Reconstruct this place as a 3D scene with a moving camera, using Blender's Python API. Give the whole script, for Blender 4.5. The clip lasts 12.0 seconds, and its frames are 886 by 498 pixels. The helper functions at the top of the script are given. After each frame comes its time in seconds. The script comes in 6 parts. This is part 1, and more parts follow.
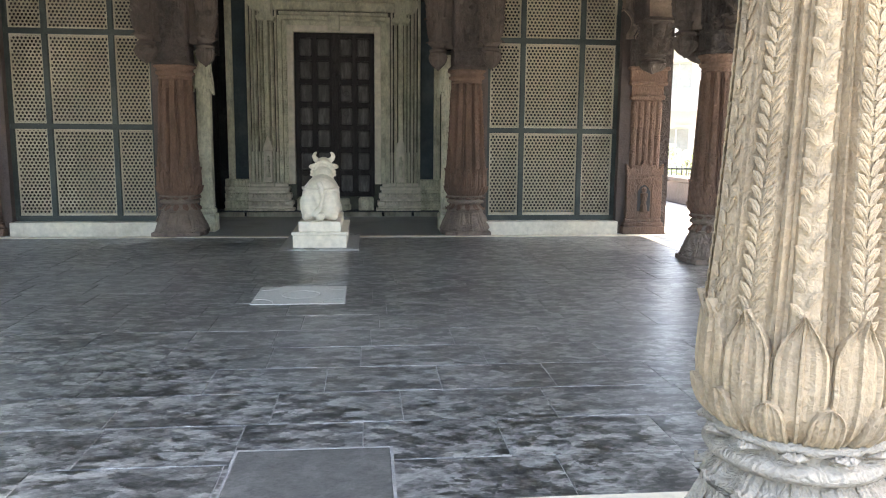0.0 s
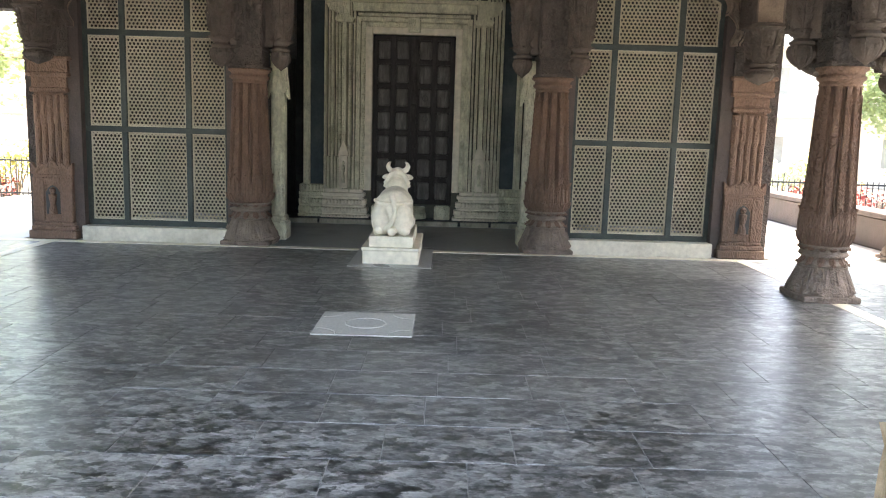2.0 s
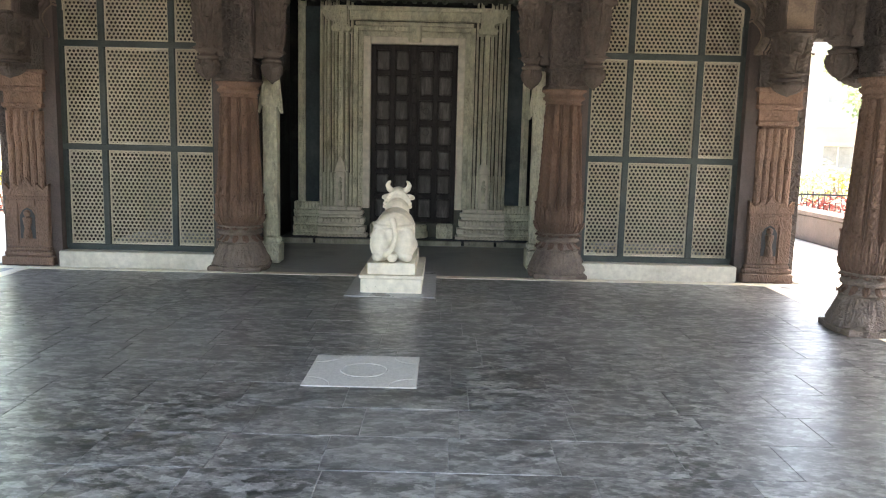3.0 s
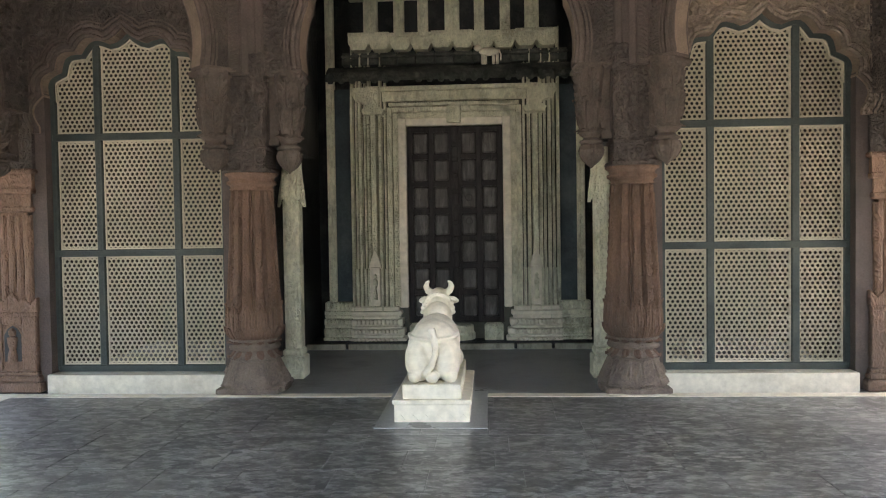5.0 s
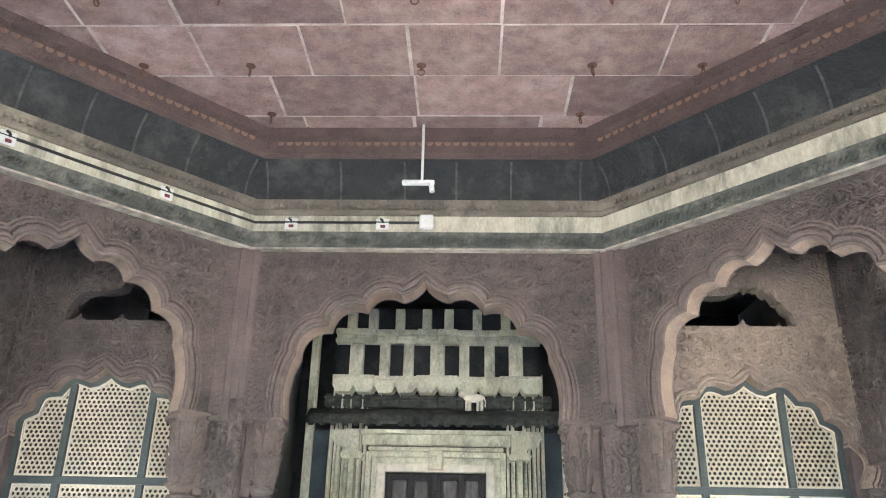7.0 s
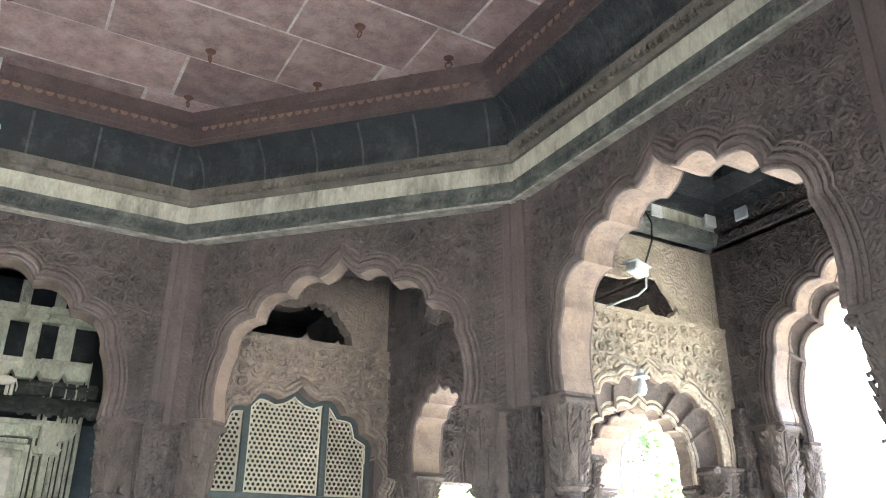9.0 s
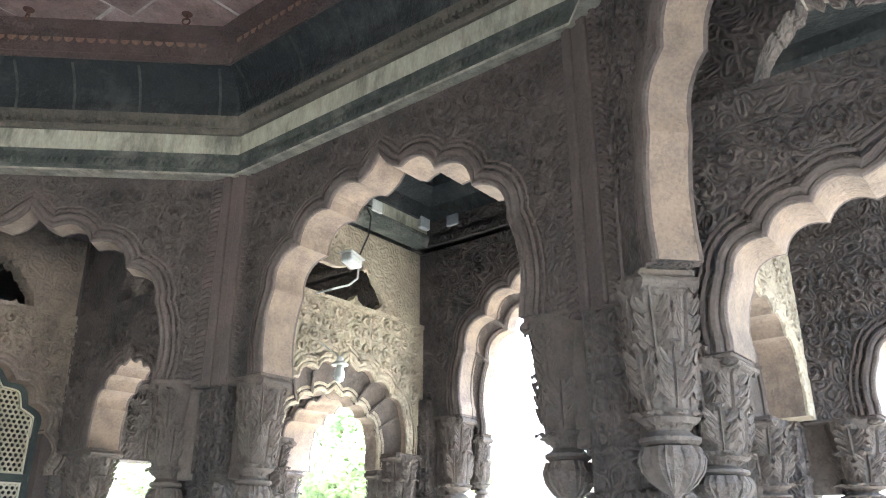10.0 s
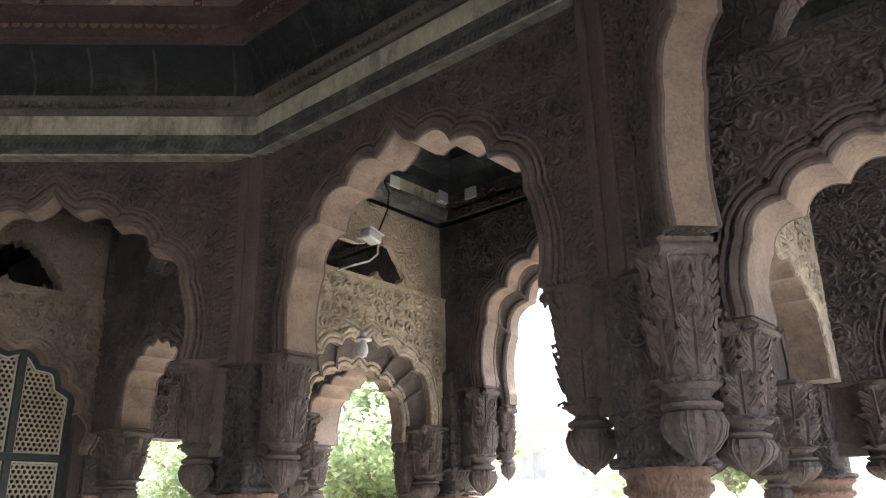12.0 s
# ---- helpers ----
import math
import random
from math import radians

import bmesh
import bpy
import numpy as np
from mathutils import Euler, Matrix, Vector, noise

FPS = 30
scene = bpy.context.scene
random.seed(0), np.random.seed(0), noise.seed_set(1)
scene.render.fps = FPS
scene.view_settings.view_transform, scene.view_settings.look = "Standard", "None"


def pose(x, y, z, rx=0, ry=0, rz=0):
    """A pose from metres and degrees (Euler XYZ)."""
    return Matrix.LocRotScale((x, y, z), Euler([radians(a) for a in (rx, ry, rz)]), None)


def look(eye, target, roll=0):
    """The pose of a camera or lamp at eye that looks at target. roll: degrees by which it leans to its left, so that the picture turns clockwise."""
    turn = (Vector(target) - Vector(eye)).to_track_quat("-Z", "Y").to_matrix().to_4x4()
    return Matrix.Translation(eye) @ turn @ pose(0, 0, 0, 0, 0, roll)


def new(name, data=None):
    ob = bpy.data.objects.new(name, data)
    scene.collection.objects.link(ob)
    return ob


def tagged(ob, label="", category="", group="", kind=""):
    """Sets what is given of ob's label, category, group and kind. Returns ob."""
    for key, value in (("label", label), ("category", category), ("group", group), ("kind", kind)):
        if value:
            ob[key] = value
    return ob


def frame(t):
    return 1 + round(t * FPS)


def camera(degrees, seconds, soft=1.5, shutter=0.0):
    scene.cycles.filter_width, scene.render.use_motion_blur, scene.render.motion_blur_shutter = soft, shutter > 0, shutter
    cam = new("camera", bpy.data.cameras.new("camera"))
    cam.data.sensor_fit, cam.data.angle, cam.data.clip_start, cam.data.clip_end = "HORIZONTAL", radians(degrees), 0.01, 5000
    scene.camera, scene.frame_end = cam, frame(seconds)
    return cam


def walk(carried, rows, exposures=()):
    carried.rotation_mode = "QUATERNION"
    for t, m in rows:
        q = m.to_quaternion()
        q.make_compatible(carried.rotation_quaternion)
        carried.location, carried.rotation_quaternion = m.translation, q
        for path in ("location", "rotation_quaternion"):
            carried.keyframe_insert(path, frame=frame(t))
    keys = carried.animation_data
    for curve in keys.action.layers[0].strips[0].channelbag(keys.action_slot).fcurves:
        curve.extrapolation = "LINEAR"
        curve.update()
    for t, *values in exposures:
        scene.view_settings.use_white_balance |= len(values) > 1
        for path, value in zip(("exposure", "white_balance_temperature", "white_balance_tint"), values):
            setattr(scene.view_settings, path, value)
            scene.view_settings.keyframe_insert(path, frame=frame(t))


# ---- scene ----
cam = camera(59.6, 12.0, soft=1.1)
PATH = [
    (0, (0.532, -5.796, 1.288), (0.727, -3.828, 0.994), 0.5),
    (0.5, (0.506, -5.754, 1.297), (0.729, -3.79, 0.991), 0.7),
    (1, (0.489, -5.682, 1.292), (0.713, -3.726, 0.942), 0.2),
    (1.5, (0.537, -5.463, 1.306), (0.639, -3.492, 0.988), 0.6),
    (2, (0.56, -5.22, 1.429), (0.56, -3.243, 1.128), 1.7),
    (2.5, (0.513, -4.934, 1.468), (0.492, -2.957, 1.169), 1.9),
    (2.7, (0.498, -4.781, 1.493), (0.493, -2.801, 1.216), 1.6),
    (4.3, (0.5, -3.569, 1.535), (0.468, -1.592, 1.238), -0.1),
    (4.5, (0.502, -3.43, 1.545), (0.448, -1.448, 1.287), -0.8),
    (5, (0.476, -3.135, 1.564), (0.355, -1.14, 1.503), -0.85),
    (5.5, (0.434, -3.011, 1.739), (0.268, -1.023, 1.889), -0.57),
    (6, (0.427, -2.994, 1.776), (0.288, -1.042, 2.189), 0.5),
    (6.5, (0.419, -2.985, 1.819), (0.305, -1.097, 2.47), 1.41),
    (6.7, (0.417, -2.998, 1.828), (0.307, -1.137, 2.553), 1.38),
    (8.5, (0.511, -2.939, 1.896), (1.163, -1.217, 2.678), 0.64),
    (9, (0.531, -2.949, 1.896), (1.446, -1.342, 2.658), 0.41),
    (9.5, (0.54, -2.97, 1.897), (1.748, -1.568, 2.655), 0.05),
    (10, (0.547, -3.002, 1.895), (2.006, -1.841, 2.619), -0.1),
    (10.5, (0.551, -3.022, 1.9), (2.178, -2.078, 2.579), -0.91),
    (11, (0.554, -3.034, 1.904), (2.208, -2.139, 2.582), -2.06),
    (11.5, (0.539, -3.043, 1.903), (2.123, -2.033, 2.589), -2.03),
    (12, (0.547, -3.025, 1.89), (1.989, -1.806, 2.55), -1.3),
]
EXPO = [(0, 3.85, 6750, 8), (2.5, 3.95, 6950, 9), (4.5, 4.1, 7150, 11), (5.2, 4.15, 7000, 10), (5.6, 4.35, 6700, 10), (6.0, 4.8, 6450, 9), (6.5, 5.8, 6100, 9), (8.5, 5.85, 5700, 6), (9.0, 5.4, 5700, 5), (9.5, 5.2, 5700, 4),
        (10.0, 5.05, 5650, 2), (10.5, 3.5, 5700, 8), (11.2, 3.2, 6150, 13), (12, 3.7, 6300, 11)]
walk(cam, [(t, look(e, a, r)) for t, e, a, r in PATH], EXPO)

# world, sun
SUN_EL, SUN_AZ = 66.0, 82.0   # degrees; azimuth clockwise from +y
world = bpy.data.worlds.new("sky")
scene.world = world
world.use_nodes = True
wn = world.node_tree
sky = wn.nodes.new("ShaderNodeTexSky")
sky.sky_type, sky.sun_disc = "NISHITA", False
sky.sun_elevation, sky.sun_rotation = radians(SUN_EL), radians(SUN_AZ)
sky.air_density, sky.dust_density = 1.0, 5.0
wn.nodes["Background"].inputs["Strength"].default_value = 0.15
wn.links.new(sky.outputs[0], wn.nodes["Background"].inputs[0])
sun = new("sun", bpy.data.lights.new("sun", "SUN"))
sun.data.energy, sun.data.angle, sun.data.color = 3.6, radians(0.6), (1.0, 0.97, 0.91)
sx, sy = math.sin(radians(SUN_AZ)), math.cos(radians(SUN_AZ))
sun.matrix_world = look((30 * sx, 30 * sy, 30 * math.tan(radians(SUN_EL))), (0, 0, 0))


# ---- materials ----
def material(name, base, other=None, rough=0.8, metal=0.0, scale=3.0, fine=60.0, bump=0.3, fine_bump=0.25, stain=None, stain_amount=0.5,
             vary=0.0, relief=0.0, relief_scale=9.0, spec=0.22, stretch=(1, 1, 1), emission=None):
    """A mottled surface: two colours by large noise, fine grain in colour and height, stains, and carved relief."""
    m = bpy.data.materials.new(name)
    m.use_nodes = True
    nt = m.node_tree
    b = nt.nodes["Principled BSDF"]
    N, L = nt.nodes.new, nt.links.new
    geo = N("ShaderNodeNewGeometry")
    mp = N("ShaderNodeMapping")
    mp.inputs["Scale"].default_value = stretch
    L(geo.outputs["Position"], mp.inputs[0])
    def noise_tex(sc, detail=6.0, ro=0.6):
        n = N("ShaderNodeTexNoise")
        n.inputs["Scale"].default_value, n.inputs["Detail"].default_value, n.inputs["Roughness"].default_value = sc, detail, ro
        L(mp.outputs[0], n.inputs["Vector"])
        return n
    def ramp(src, lo, hi):
        r = N("ShaderNodeMapRange")
        r.inputs["From Min"].default_value, r.inputs["From Max"].default_value = lo, hi
        L(src, r.inputs["Value"])
        return r.outputs[0]
    def mix(f, a, c, blend="MIX"):
        x = N("ShaderNodeMix")
        x.data_type, x.blend_type = "RGBA", blend
        for sock, v in ((x.inputs[0], f), (x.inputs[6], a), (x.inputs[7], c)):
            if hasattr(v, "is_output"):
                L(v, sock)
            else:
                sock.default_value = v if isinstance(v, float) else (*v, 1)
        return x.outputs[2]
    other = other or tuple(c * 0.7 for c in base)
    big, small = noise_tex(scale), noise_tex(fine, 3.0)
    col = mix(ramp(big.outputs["Fac"], 0.35, 0.65), other, base)
    col = mix(0.35, col, mix(ramp(small.outputs["Fac"], 0.3, 0.7), tuple(c * 0.6 for c in base), tuple(min(1, c * 1.3) for c in base)))
    if stain:
        st = noise_tex(scale * 0.45, 8.0, 0.7)
        f = N("ShaderNodeMath")
        f.operation = "MULTIPLY"
        f.inputs[1].default_value = stain_amount
        L(ramp(st.outputs["Fac"], 0.5, 0.68), f.inputs[0])
        col = mix(f.outputs[0], col, stain)
    if vary:
        info = N("ShaderNodeObjectInfo")
        isl = N("ShaderNodeMath")
        isl.operation = "ADD"
        L(info.outputs["Random"], isl.inputs[0])
        L(geo.outputs["Random Per Island"], isl.inputs[1])
        fr = N("ShaderNodeMath")
        fr.operation = "FRACT"
        L(isl.outputs[0], fr.inputs[0])
        r = N("ShaderNodeMapRange")
        r.inputs["To Min"].default_value, r.inputs["To Max"].default_value = 1 - vary, 1 + vary
        L(fr.outputs[0], r.inputs["Value"])
        cc = N("ShaderNodeCombineColor")
        for k in range(3):
            L(r.outputs[0], cc.inputs[k])
        col = mix(1.0, col, cc.outputs[0], "MULTIPLY")
    L(col, b.inputs["Base Color"])
    rr = N("ShaderNodeMapRange")
    rr.inputs["To Min"].default_value, rr.inputs["To Max"].default_value = max(0.03, rough - 0.12), min(1, rough + 0.12)
    L(big.outputs["Fac"], rr.inputs["Value"])
    L(rr.outputs[0], b.inputs["Roughness"])
    b.inputs["Metallic"].default_value = metal
    b.inputs["Specular IOR Level"].default_value = spec
    bp = N("ShaderNodeBump")
    bp.inputs["Strength"].default_value, bp.inputs["Distance"].default_value = fine_bump, 0.01
    L(small.outputs["Fac"], bp.inputs["Height"])
    bp2 = N("ShaderNodeBump")
    bp2.inputs["Strength"].default_value, bp2.inputs["Distance"].default_value = bump, 0.03
    L(noise_tex(scale * 4, 5.0).outputs["Fac"], bp2.inputs["Height"])
    L(bp.outputs[0], bp2.inputs["Normal"])
    last = bp2
    if relief:
        warp = noise_tex(relief_scale * 0.35, 1.0)
        wm = N("ShaderNodeMix")
        wm.data_type = "VECTOR"
        wm.inputs[0].default_value = 0.14
        L(mp.outputs[0], wm.inputs[4])
        L(warp.outputs["Color"], wm.inputs[5])
        vo = N("ShaderNodeTexVoronoi")
        vo.feature = "F1"
        vo.inputs["Scale"].default_value = relief_scale
        L(wm.outputs[1], vo.inputs["Vector"])
        sn = N("ShaderNodeMath")
        sn.operation = "SINE"
        ml = N("ShaderNodeMath")
        ml.operation = "MULTIPLY"
        ml.inputs[1].default_value = 17.0
        L(vo.outputs["Distance"], ml.inputs[0])
        L(ml.outputs[0], sn.inputs[0])
        bp3 = N("ShaderNodeBump")
        bp3.inputs["Strength"].default_value, bp3.inputs["Distance"].default_value = relief, 0.02
        L(sn.outputs[0], bp3.inputs["Height"])
        L(bp2.outputs[0], bp3.inputs["Normal"])
        last = bp3
    L(last.outputs[0], b.inputs["Normal"])
    if emission:
        b.inputs["Emission Color"].default_value = (*emission[0], 1)
        b.inputs["Emission Strength"].default_value = emission[1]
    return m


# Wall red kept well below the column tone: shade of the upper walls painted in.
M_RED = material("shaded_red_sandstone", (0.097, 0.078, 0.069), (0.054, 0.0445, 0.040), 0.85, stain=(0.030, 0.028, 0.026), stain_amount=0.7, relief=0.5, relief_scale=15, bump=0.9, fine_bump=0.9)
M_BRACKET = material("grey_brown_bracket_stone", (0.105, 0.083, 0.07), (0.06, 0.05, 0.044), 0.85, scale=6, stain=(0.16, 0.138, 0.118), stain_amount=0.5, bump=0.6, fine_bump=0.6)
# Column feet: lighter than the shafts to paint in light missing near the floor.
M_BASE = material("brightened_red_base_stone", (0.225, 0.175, 0.142), (0.135, 0.107, 0.09), 0.85, scale=6, stain=(0.09, 0.07, 0.06), stain_amount=0.6, relief=0.45, relief_scale=24, bump=0.5, fine_bump=0.5)
M_SILL = material("worn_cream_marble", (0.60, 0.55, 0.45), (0.50, 0.455, 0.37), 0.6, scale=5, fine=14, stain=(0.36, 0.32, 0.25), stain_amount=0.6, bump=0.15, fine_bump=0.05)
# Pinkish arch lining; much of its paleness is outdoor light put into the colour.
M_RING = material("dressed_arch_stone", (0.235, 0.178, 0.136), (0.14, 0.108, 0.087), 0.85, scale=5, stain=(0.075, 0.06, 0.052), stain_amount=0.7, bump=0.6, fine_bump=0.6)
M_ROLL = material("arch_roll_stone", (0.105, 0.083, 0.073), (0.062, 0.05, 0.045), 0.85, scale=5, stain=(0.20, 0.165, 0.145), stain_amount=0.5, bump=0.5, fine_bump=0.5)
# Marble behind the shrine ribs, darkened to paint the shade in the grooves.
M_GROOVE_SHADE = material("groove_shade_marble", (0.12, 0.12, 0.095), (0.06, 0.06, 0.05), 0.8, scale=5, stain=(0.05, 0.05, 0.045))
M_COL = material("weathered_red_column_stone", (0.19, 0.118, 0.084), (0.112, 0.074, 0.056), 0.8, stain=(0.06, 0.047, 0.038), stain_amount=0.75, relief=0.35, relief_scale=22, bump=0.6, fine_bump=0.5, stretch=(1, 1, 0.5))
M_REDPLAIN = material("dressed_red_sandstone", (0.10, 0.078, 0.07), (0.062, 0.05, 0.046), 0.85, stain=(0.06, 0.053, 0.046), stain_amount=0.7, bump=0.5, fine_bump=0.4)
# Buff of the two front columns, made pale to carry the daylight on them.
M_BUFF = material("buff_sandstone", (0.36, 0.275, 0.175), (0.27, 0.215, 0.15), 0.85, scale=4, stain=(0.13, 0.095, 0.06), stain_amount=0.7, relief=0.2, relief_scale=34, bump=0.5, fine_bump=0.5)
M_BUFFGREY = material("greyed_buff_sandstone", (0.33, 0.29, 0.235), (0.24, 0.21, 0.17), 0.88, scale=5, stain=(0.14, 0.115, 0.085), stain_amount=0.6, relief=0.35, relief_scale=30, bump=0.5, fine_bump=0.5)
M_CARVE = material("carved_buff_sandstone", (0.36, 0.30, 0.22), (0.23, 0.195, 0.15), 0.88, stain=(0.10, 0.088, 0.07), stain_amount=0.6, relief=0.35, relief_scale=12, bump=0.7)
M_CARVE_PINK = material("carved_pinkish_sandstone", (0.235, 0.185, 0.145), (0.125, 0.10, 0.085), 0.88, scale=2.2, stain=(0.075, 0.064, 0.056), stain_amount=0.7, relief=0.35, relief_scale=12, bump=0.8, fine_bump=0.6)
M_PINK = material("pink_ceiling_stone", (0.26, 0.18, 0.158), (0.125, 0.085, 0.078), 0.85, scale=6.5, stain=(0.38, 0.31, 0.28), stain_amount=0.45, vary=0.34, bump=1.0, fine_bump=1.0)
M_PLATE = material("grey_stone_plate", (0.34, 0.34, 0.33), (0.27, 0.27, 0.26), 0.3)
M_SLAB = material("greyish_marble_slab", (0.50, 0.485, 0.44), (0.42, 0.41, 0.37), 0.4, bump=0.03, fine_bump=0.03)
M_TERRACE = material("pale_terrace_stone", (0.50, 0.47, 0.43), (0.42, 0.40, 0.37), 0.6)
M_MORTAR = material("lime_mortar", (0.48, 0.41, 0.36), (0.15, 0.12, 0.105), 0.95, scale=4)
M_BLACK = material("black_slate", (0.02, 0.022, 0.022), (0.009, 0.0105, 0.011), 0.5, scale=5, stain=(0.075, 0.077, 0.07), stain_amount=0.55, bump=0.9, fine_bump=0.6)
M_JOINT = material("greyed_joint", (0.075, 0.075, 0.068), (0.02, 0.021, 0.02), 0.9, scale=9)
M_RECESS = material("grey_recess_stone", (0.33, 0.33, 0.31), (0.23, 0.23, 0.22), 0.4, stain=(0.08, 0.08, 0.08))
M_BROWN = material("brown_cornice_stone", (0.115, 0.10, 0.08), (0.055, 0.05, 0.042), 0.85, stain=(0.29, 0.255, 0.20), relief=0.3, relief_scale=24, bump=0.6)
M_EDGE = material("pale_worn_edge", (0.34, 0.31, 0.25), (0.10, 0.088, 0.072), 0.85, scale=7, stain=(0.07, 0.062, 0.052), stain_amount=0.7)
M_PALE_TILE = material("pale_grey_marble", (0.12, 0.119, 0.11), (0.045, 0.045, 0.042), 0.38, scale=14, stain=(0.22, 0.217, 0.20), stain_amount=0.5, bump=0.1, fine_bump=0.1)
M_GROUT = material("pale_floor_grout", (0.34, 0.335, 0.32), (0.16, 0.16, 0.155), 0.7, scale=4)
M_FRIEZE = material("dark_red_sandstone", (0.09, 0.062, 0.056), (0.055, 0.039, 0.036), 0.85, stain=(0.13, 0.10, 0.088), stain_amount=0.5, bump=0.8, relief=0.5, relief_scale=22)
M_GREY = material("grey_green_stone", (0.085, 0.09, 0.078), (0.03, 0.034, 0.031), 0.75, scale=9, stain=(0.22, 0.215, 0.175), stain_amount=0.6, relief=0.35, relief_scale=30, bump=0.8)
M_CREAM = material("cream_stone_band", (0.39, 0.365, 0.285), (0.22, 0.21, 0.165), 0.8, scale=8, stain=(0.09, 0.086, 0.07), stain_amount=0.85, bump=0.6, stretch=(1, 1, 0.35))
M_MARBLE = material("white_marble", (0.75, 0.685, 0.56), (0.66, 0.595, 0.47), 0.45, scale=5, fine=12, bump=0.04, fine_bump=0.02)
M_OLD = material("weathered_marble", (0.78, 0.74, 0.57), (0.52, 0.50, 0.365), 0.7, scale=7, fine=30, stain=(0.16, 0.155, 0.105), stain_amount=0.6, relief=0.5, relief_scale=22, stretch=(1, 1, 0.6))
M_JALI = material("pierced_screen_stone", (0.51, 0.455, 0.345), (0.40, 0.355, 0.265), 0.75, scale=2.2, stain=(0.31, 0.28, 0.20), stain_amount=0.55, fine_bump=0.1)
M_BAR = material("dark_green_painted_bar", (0.045, 0.055, 0.051), (0.026, 0.033, 0.031), 0.5, stain=(0.10, 0.105, 0.09), stain_amount=0.4)
M_DOOR = material("dark_weathered_wood", (0.024, 0.020, 0.019), (0.012, 0.011, 0.011), 0.5, scale=6, stretch=(3, 3, 0.5), stain=(0.09, 0.08, 0.075))
M_STEEL = material("blackened_iron", (0.08, 0.075, 0.07), None, 0.5, 0.8)
M_PVC = material("white_plastic", (0.47, 0.47, 0.45), (0.38, 0.38, 0.36), 0.45, bump=0.02, fine_bump=0.02)
M_CABLE = material("black_cable", (0.02, 0.02, 0.02), None, 0.5, bump=0, fine_bump=0)
M_RUST = material("rusted_iron", (0.12, 0.06, 0.04), (0.05, 0.03, 0.025), 0.85)
M_GROUND = material("dusty_paved_ground", (0.26, 0.24, 0.205), (0.20, 0.185, 0.16), 0.9, scale=1.2)
M_BARK = material("bark", (0.26, 0.21, 0.16), None, 0.9, scale=8, stretch=(1, 1, 0.3), bump=0.8)
M_HOUSE = material("pale_plaster", (0.66, 0.60, 0.54), (0.58, 0.53, 0.48), 0.9, scale=0.5, bump=0.05, fine_bump=0.1)
M_HOUSE2 = material("faded_orange_plaster", (0.64, 0.51, 0.43), (0.56, 0.44, 0.37), 0.9, scale=0.5)
M_DARKROOM = material("niche_shade", (0.05, 0.05, 0.05), None, 0.6)
M_GLASS = material("window_glass", (0.34, 0.33, 0.31), None, 0.2, bump=0, fine_bump=0)


def leaf_material(name, base, other):
    """Leaves that let part of the light through."""
    m = material(name, base, other, 0.6, scale=1.5, vary=0.4, bump=0, fine_bump=0)
    nt = m.node_tree
    b, out = nt.nodes["Principled BSDF"], nt.nodes["Material Output"]
    tr, mx = nt.nodes.new("ShaderNodeBsdfTranslucent"), nt.nodes.new("ShaderNodeMixShader")
    tr.inputs["Color"].default_value = (base[0] * 2.2, base[1] * 2.0, base[2] * 3.0, 1)
    mx.inputs[0].default_value = 0.5
    nt.links.new(b.outputs[0], mx.inputs[1])
    nt.links.new(tr.outputs[0], mx.inputs[2])
    nt.links.new(mx.outputs[0], out.inputs["Surface"])
    return m


M_LEAF = leaf_material("leaf_green", (0.20, 0.25, 0.10), (0.14, 0.185, 0.075))


# ---- building helpers ----
def mesh_from(name, bm, mat):
    me = bpy.data.meshes.new(name)
    bm.normal_update()
    bm.to_mesh(me)
    bm.free()
    me.materials.append(mat)
    return me


def thing(name, x, y, z, label, category, group="", kind="", rz=0):
    e = new(name)
    e.matrix_world = pose(x, y, z, 0, 0, rz)
    return tagged(e, label, category, group, kind)


def part(name, bm, mat, parent=None, label=""):
    ob = new(name, mesh_from(name, bm, mat))
    ob.parent = parent
    return tagged(ob, label)


def solid(name, bm, mat, label, category, m=None, kind="structure"):
    ob = new(name, mesh_from(name, bm, mat))
    if m is not None:
        ob.matrix_world = m
    return tagged(ob, label, category, "", kind)


def box(bm, x0, x1, y0, y1, z0, z1, bevel=0.0, m=None):
    vs = [bm.verts.new((x, y, z)) for z in (z0, z1) for y in (y0, y1) for x in (x0, x1)]
    fs = [bm.faces.new([vs[i] for i in q]) for q in ((0, 2, 3, 1), (4, 5, 7, 6), (0, 1, 5, 4), (2, 6, 7, 3), (0, 4, 6, 2), (1, 3, 7, 5))]
    if bevel:
        es = list({e for f in fs for e in f.edges})
        r = bmesh.ops.bevel(bm, geom=es, offset=bevel, segments=1, affect="EDGES", profile=0.5)
        vs = list({v for f in r["faces"] for v in f.verts} | {v for v in vs if v.is_valid})
    if m is not None:
        bmesh.ops.transform(bm, matrix=m, verts=vs)
    return vs


def prism(bm, pts, y0, y1):
    """An outline in (x, z), extruded along y."""
    a = [bm.verts.new((x, y0, z)) for x, z in pts]
    b = [bm.verts.new((x, y1, z)) for x, z in pts]
    n = len(pts)
    bm.faces.new(a)
    bm.faces.new(b[::-1])
    for i in range(n):
        j = (i + 1) % n
        bm.faces.new((a[j], a[i], b[i], b[j]))
    return a + b


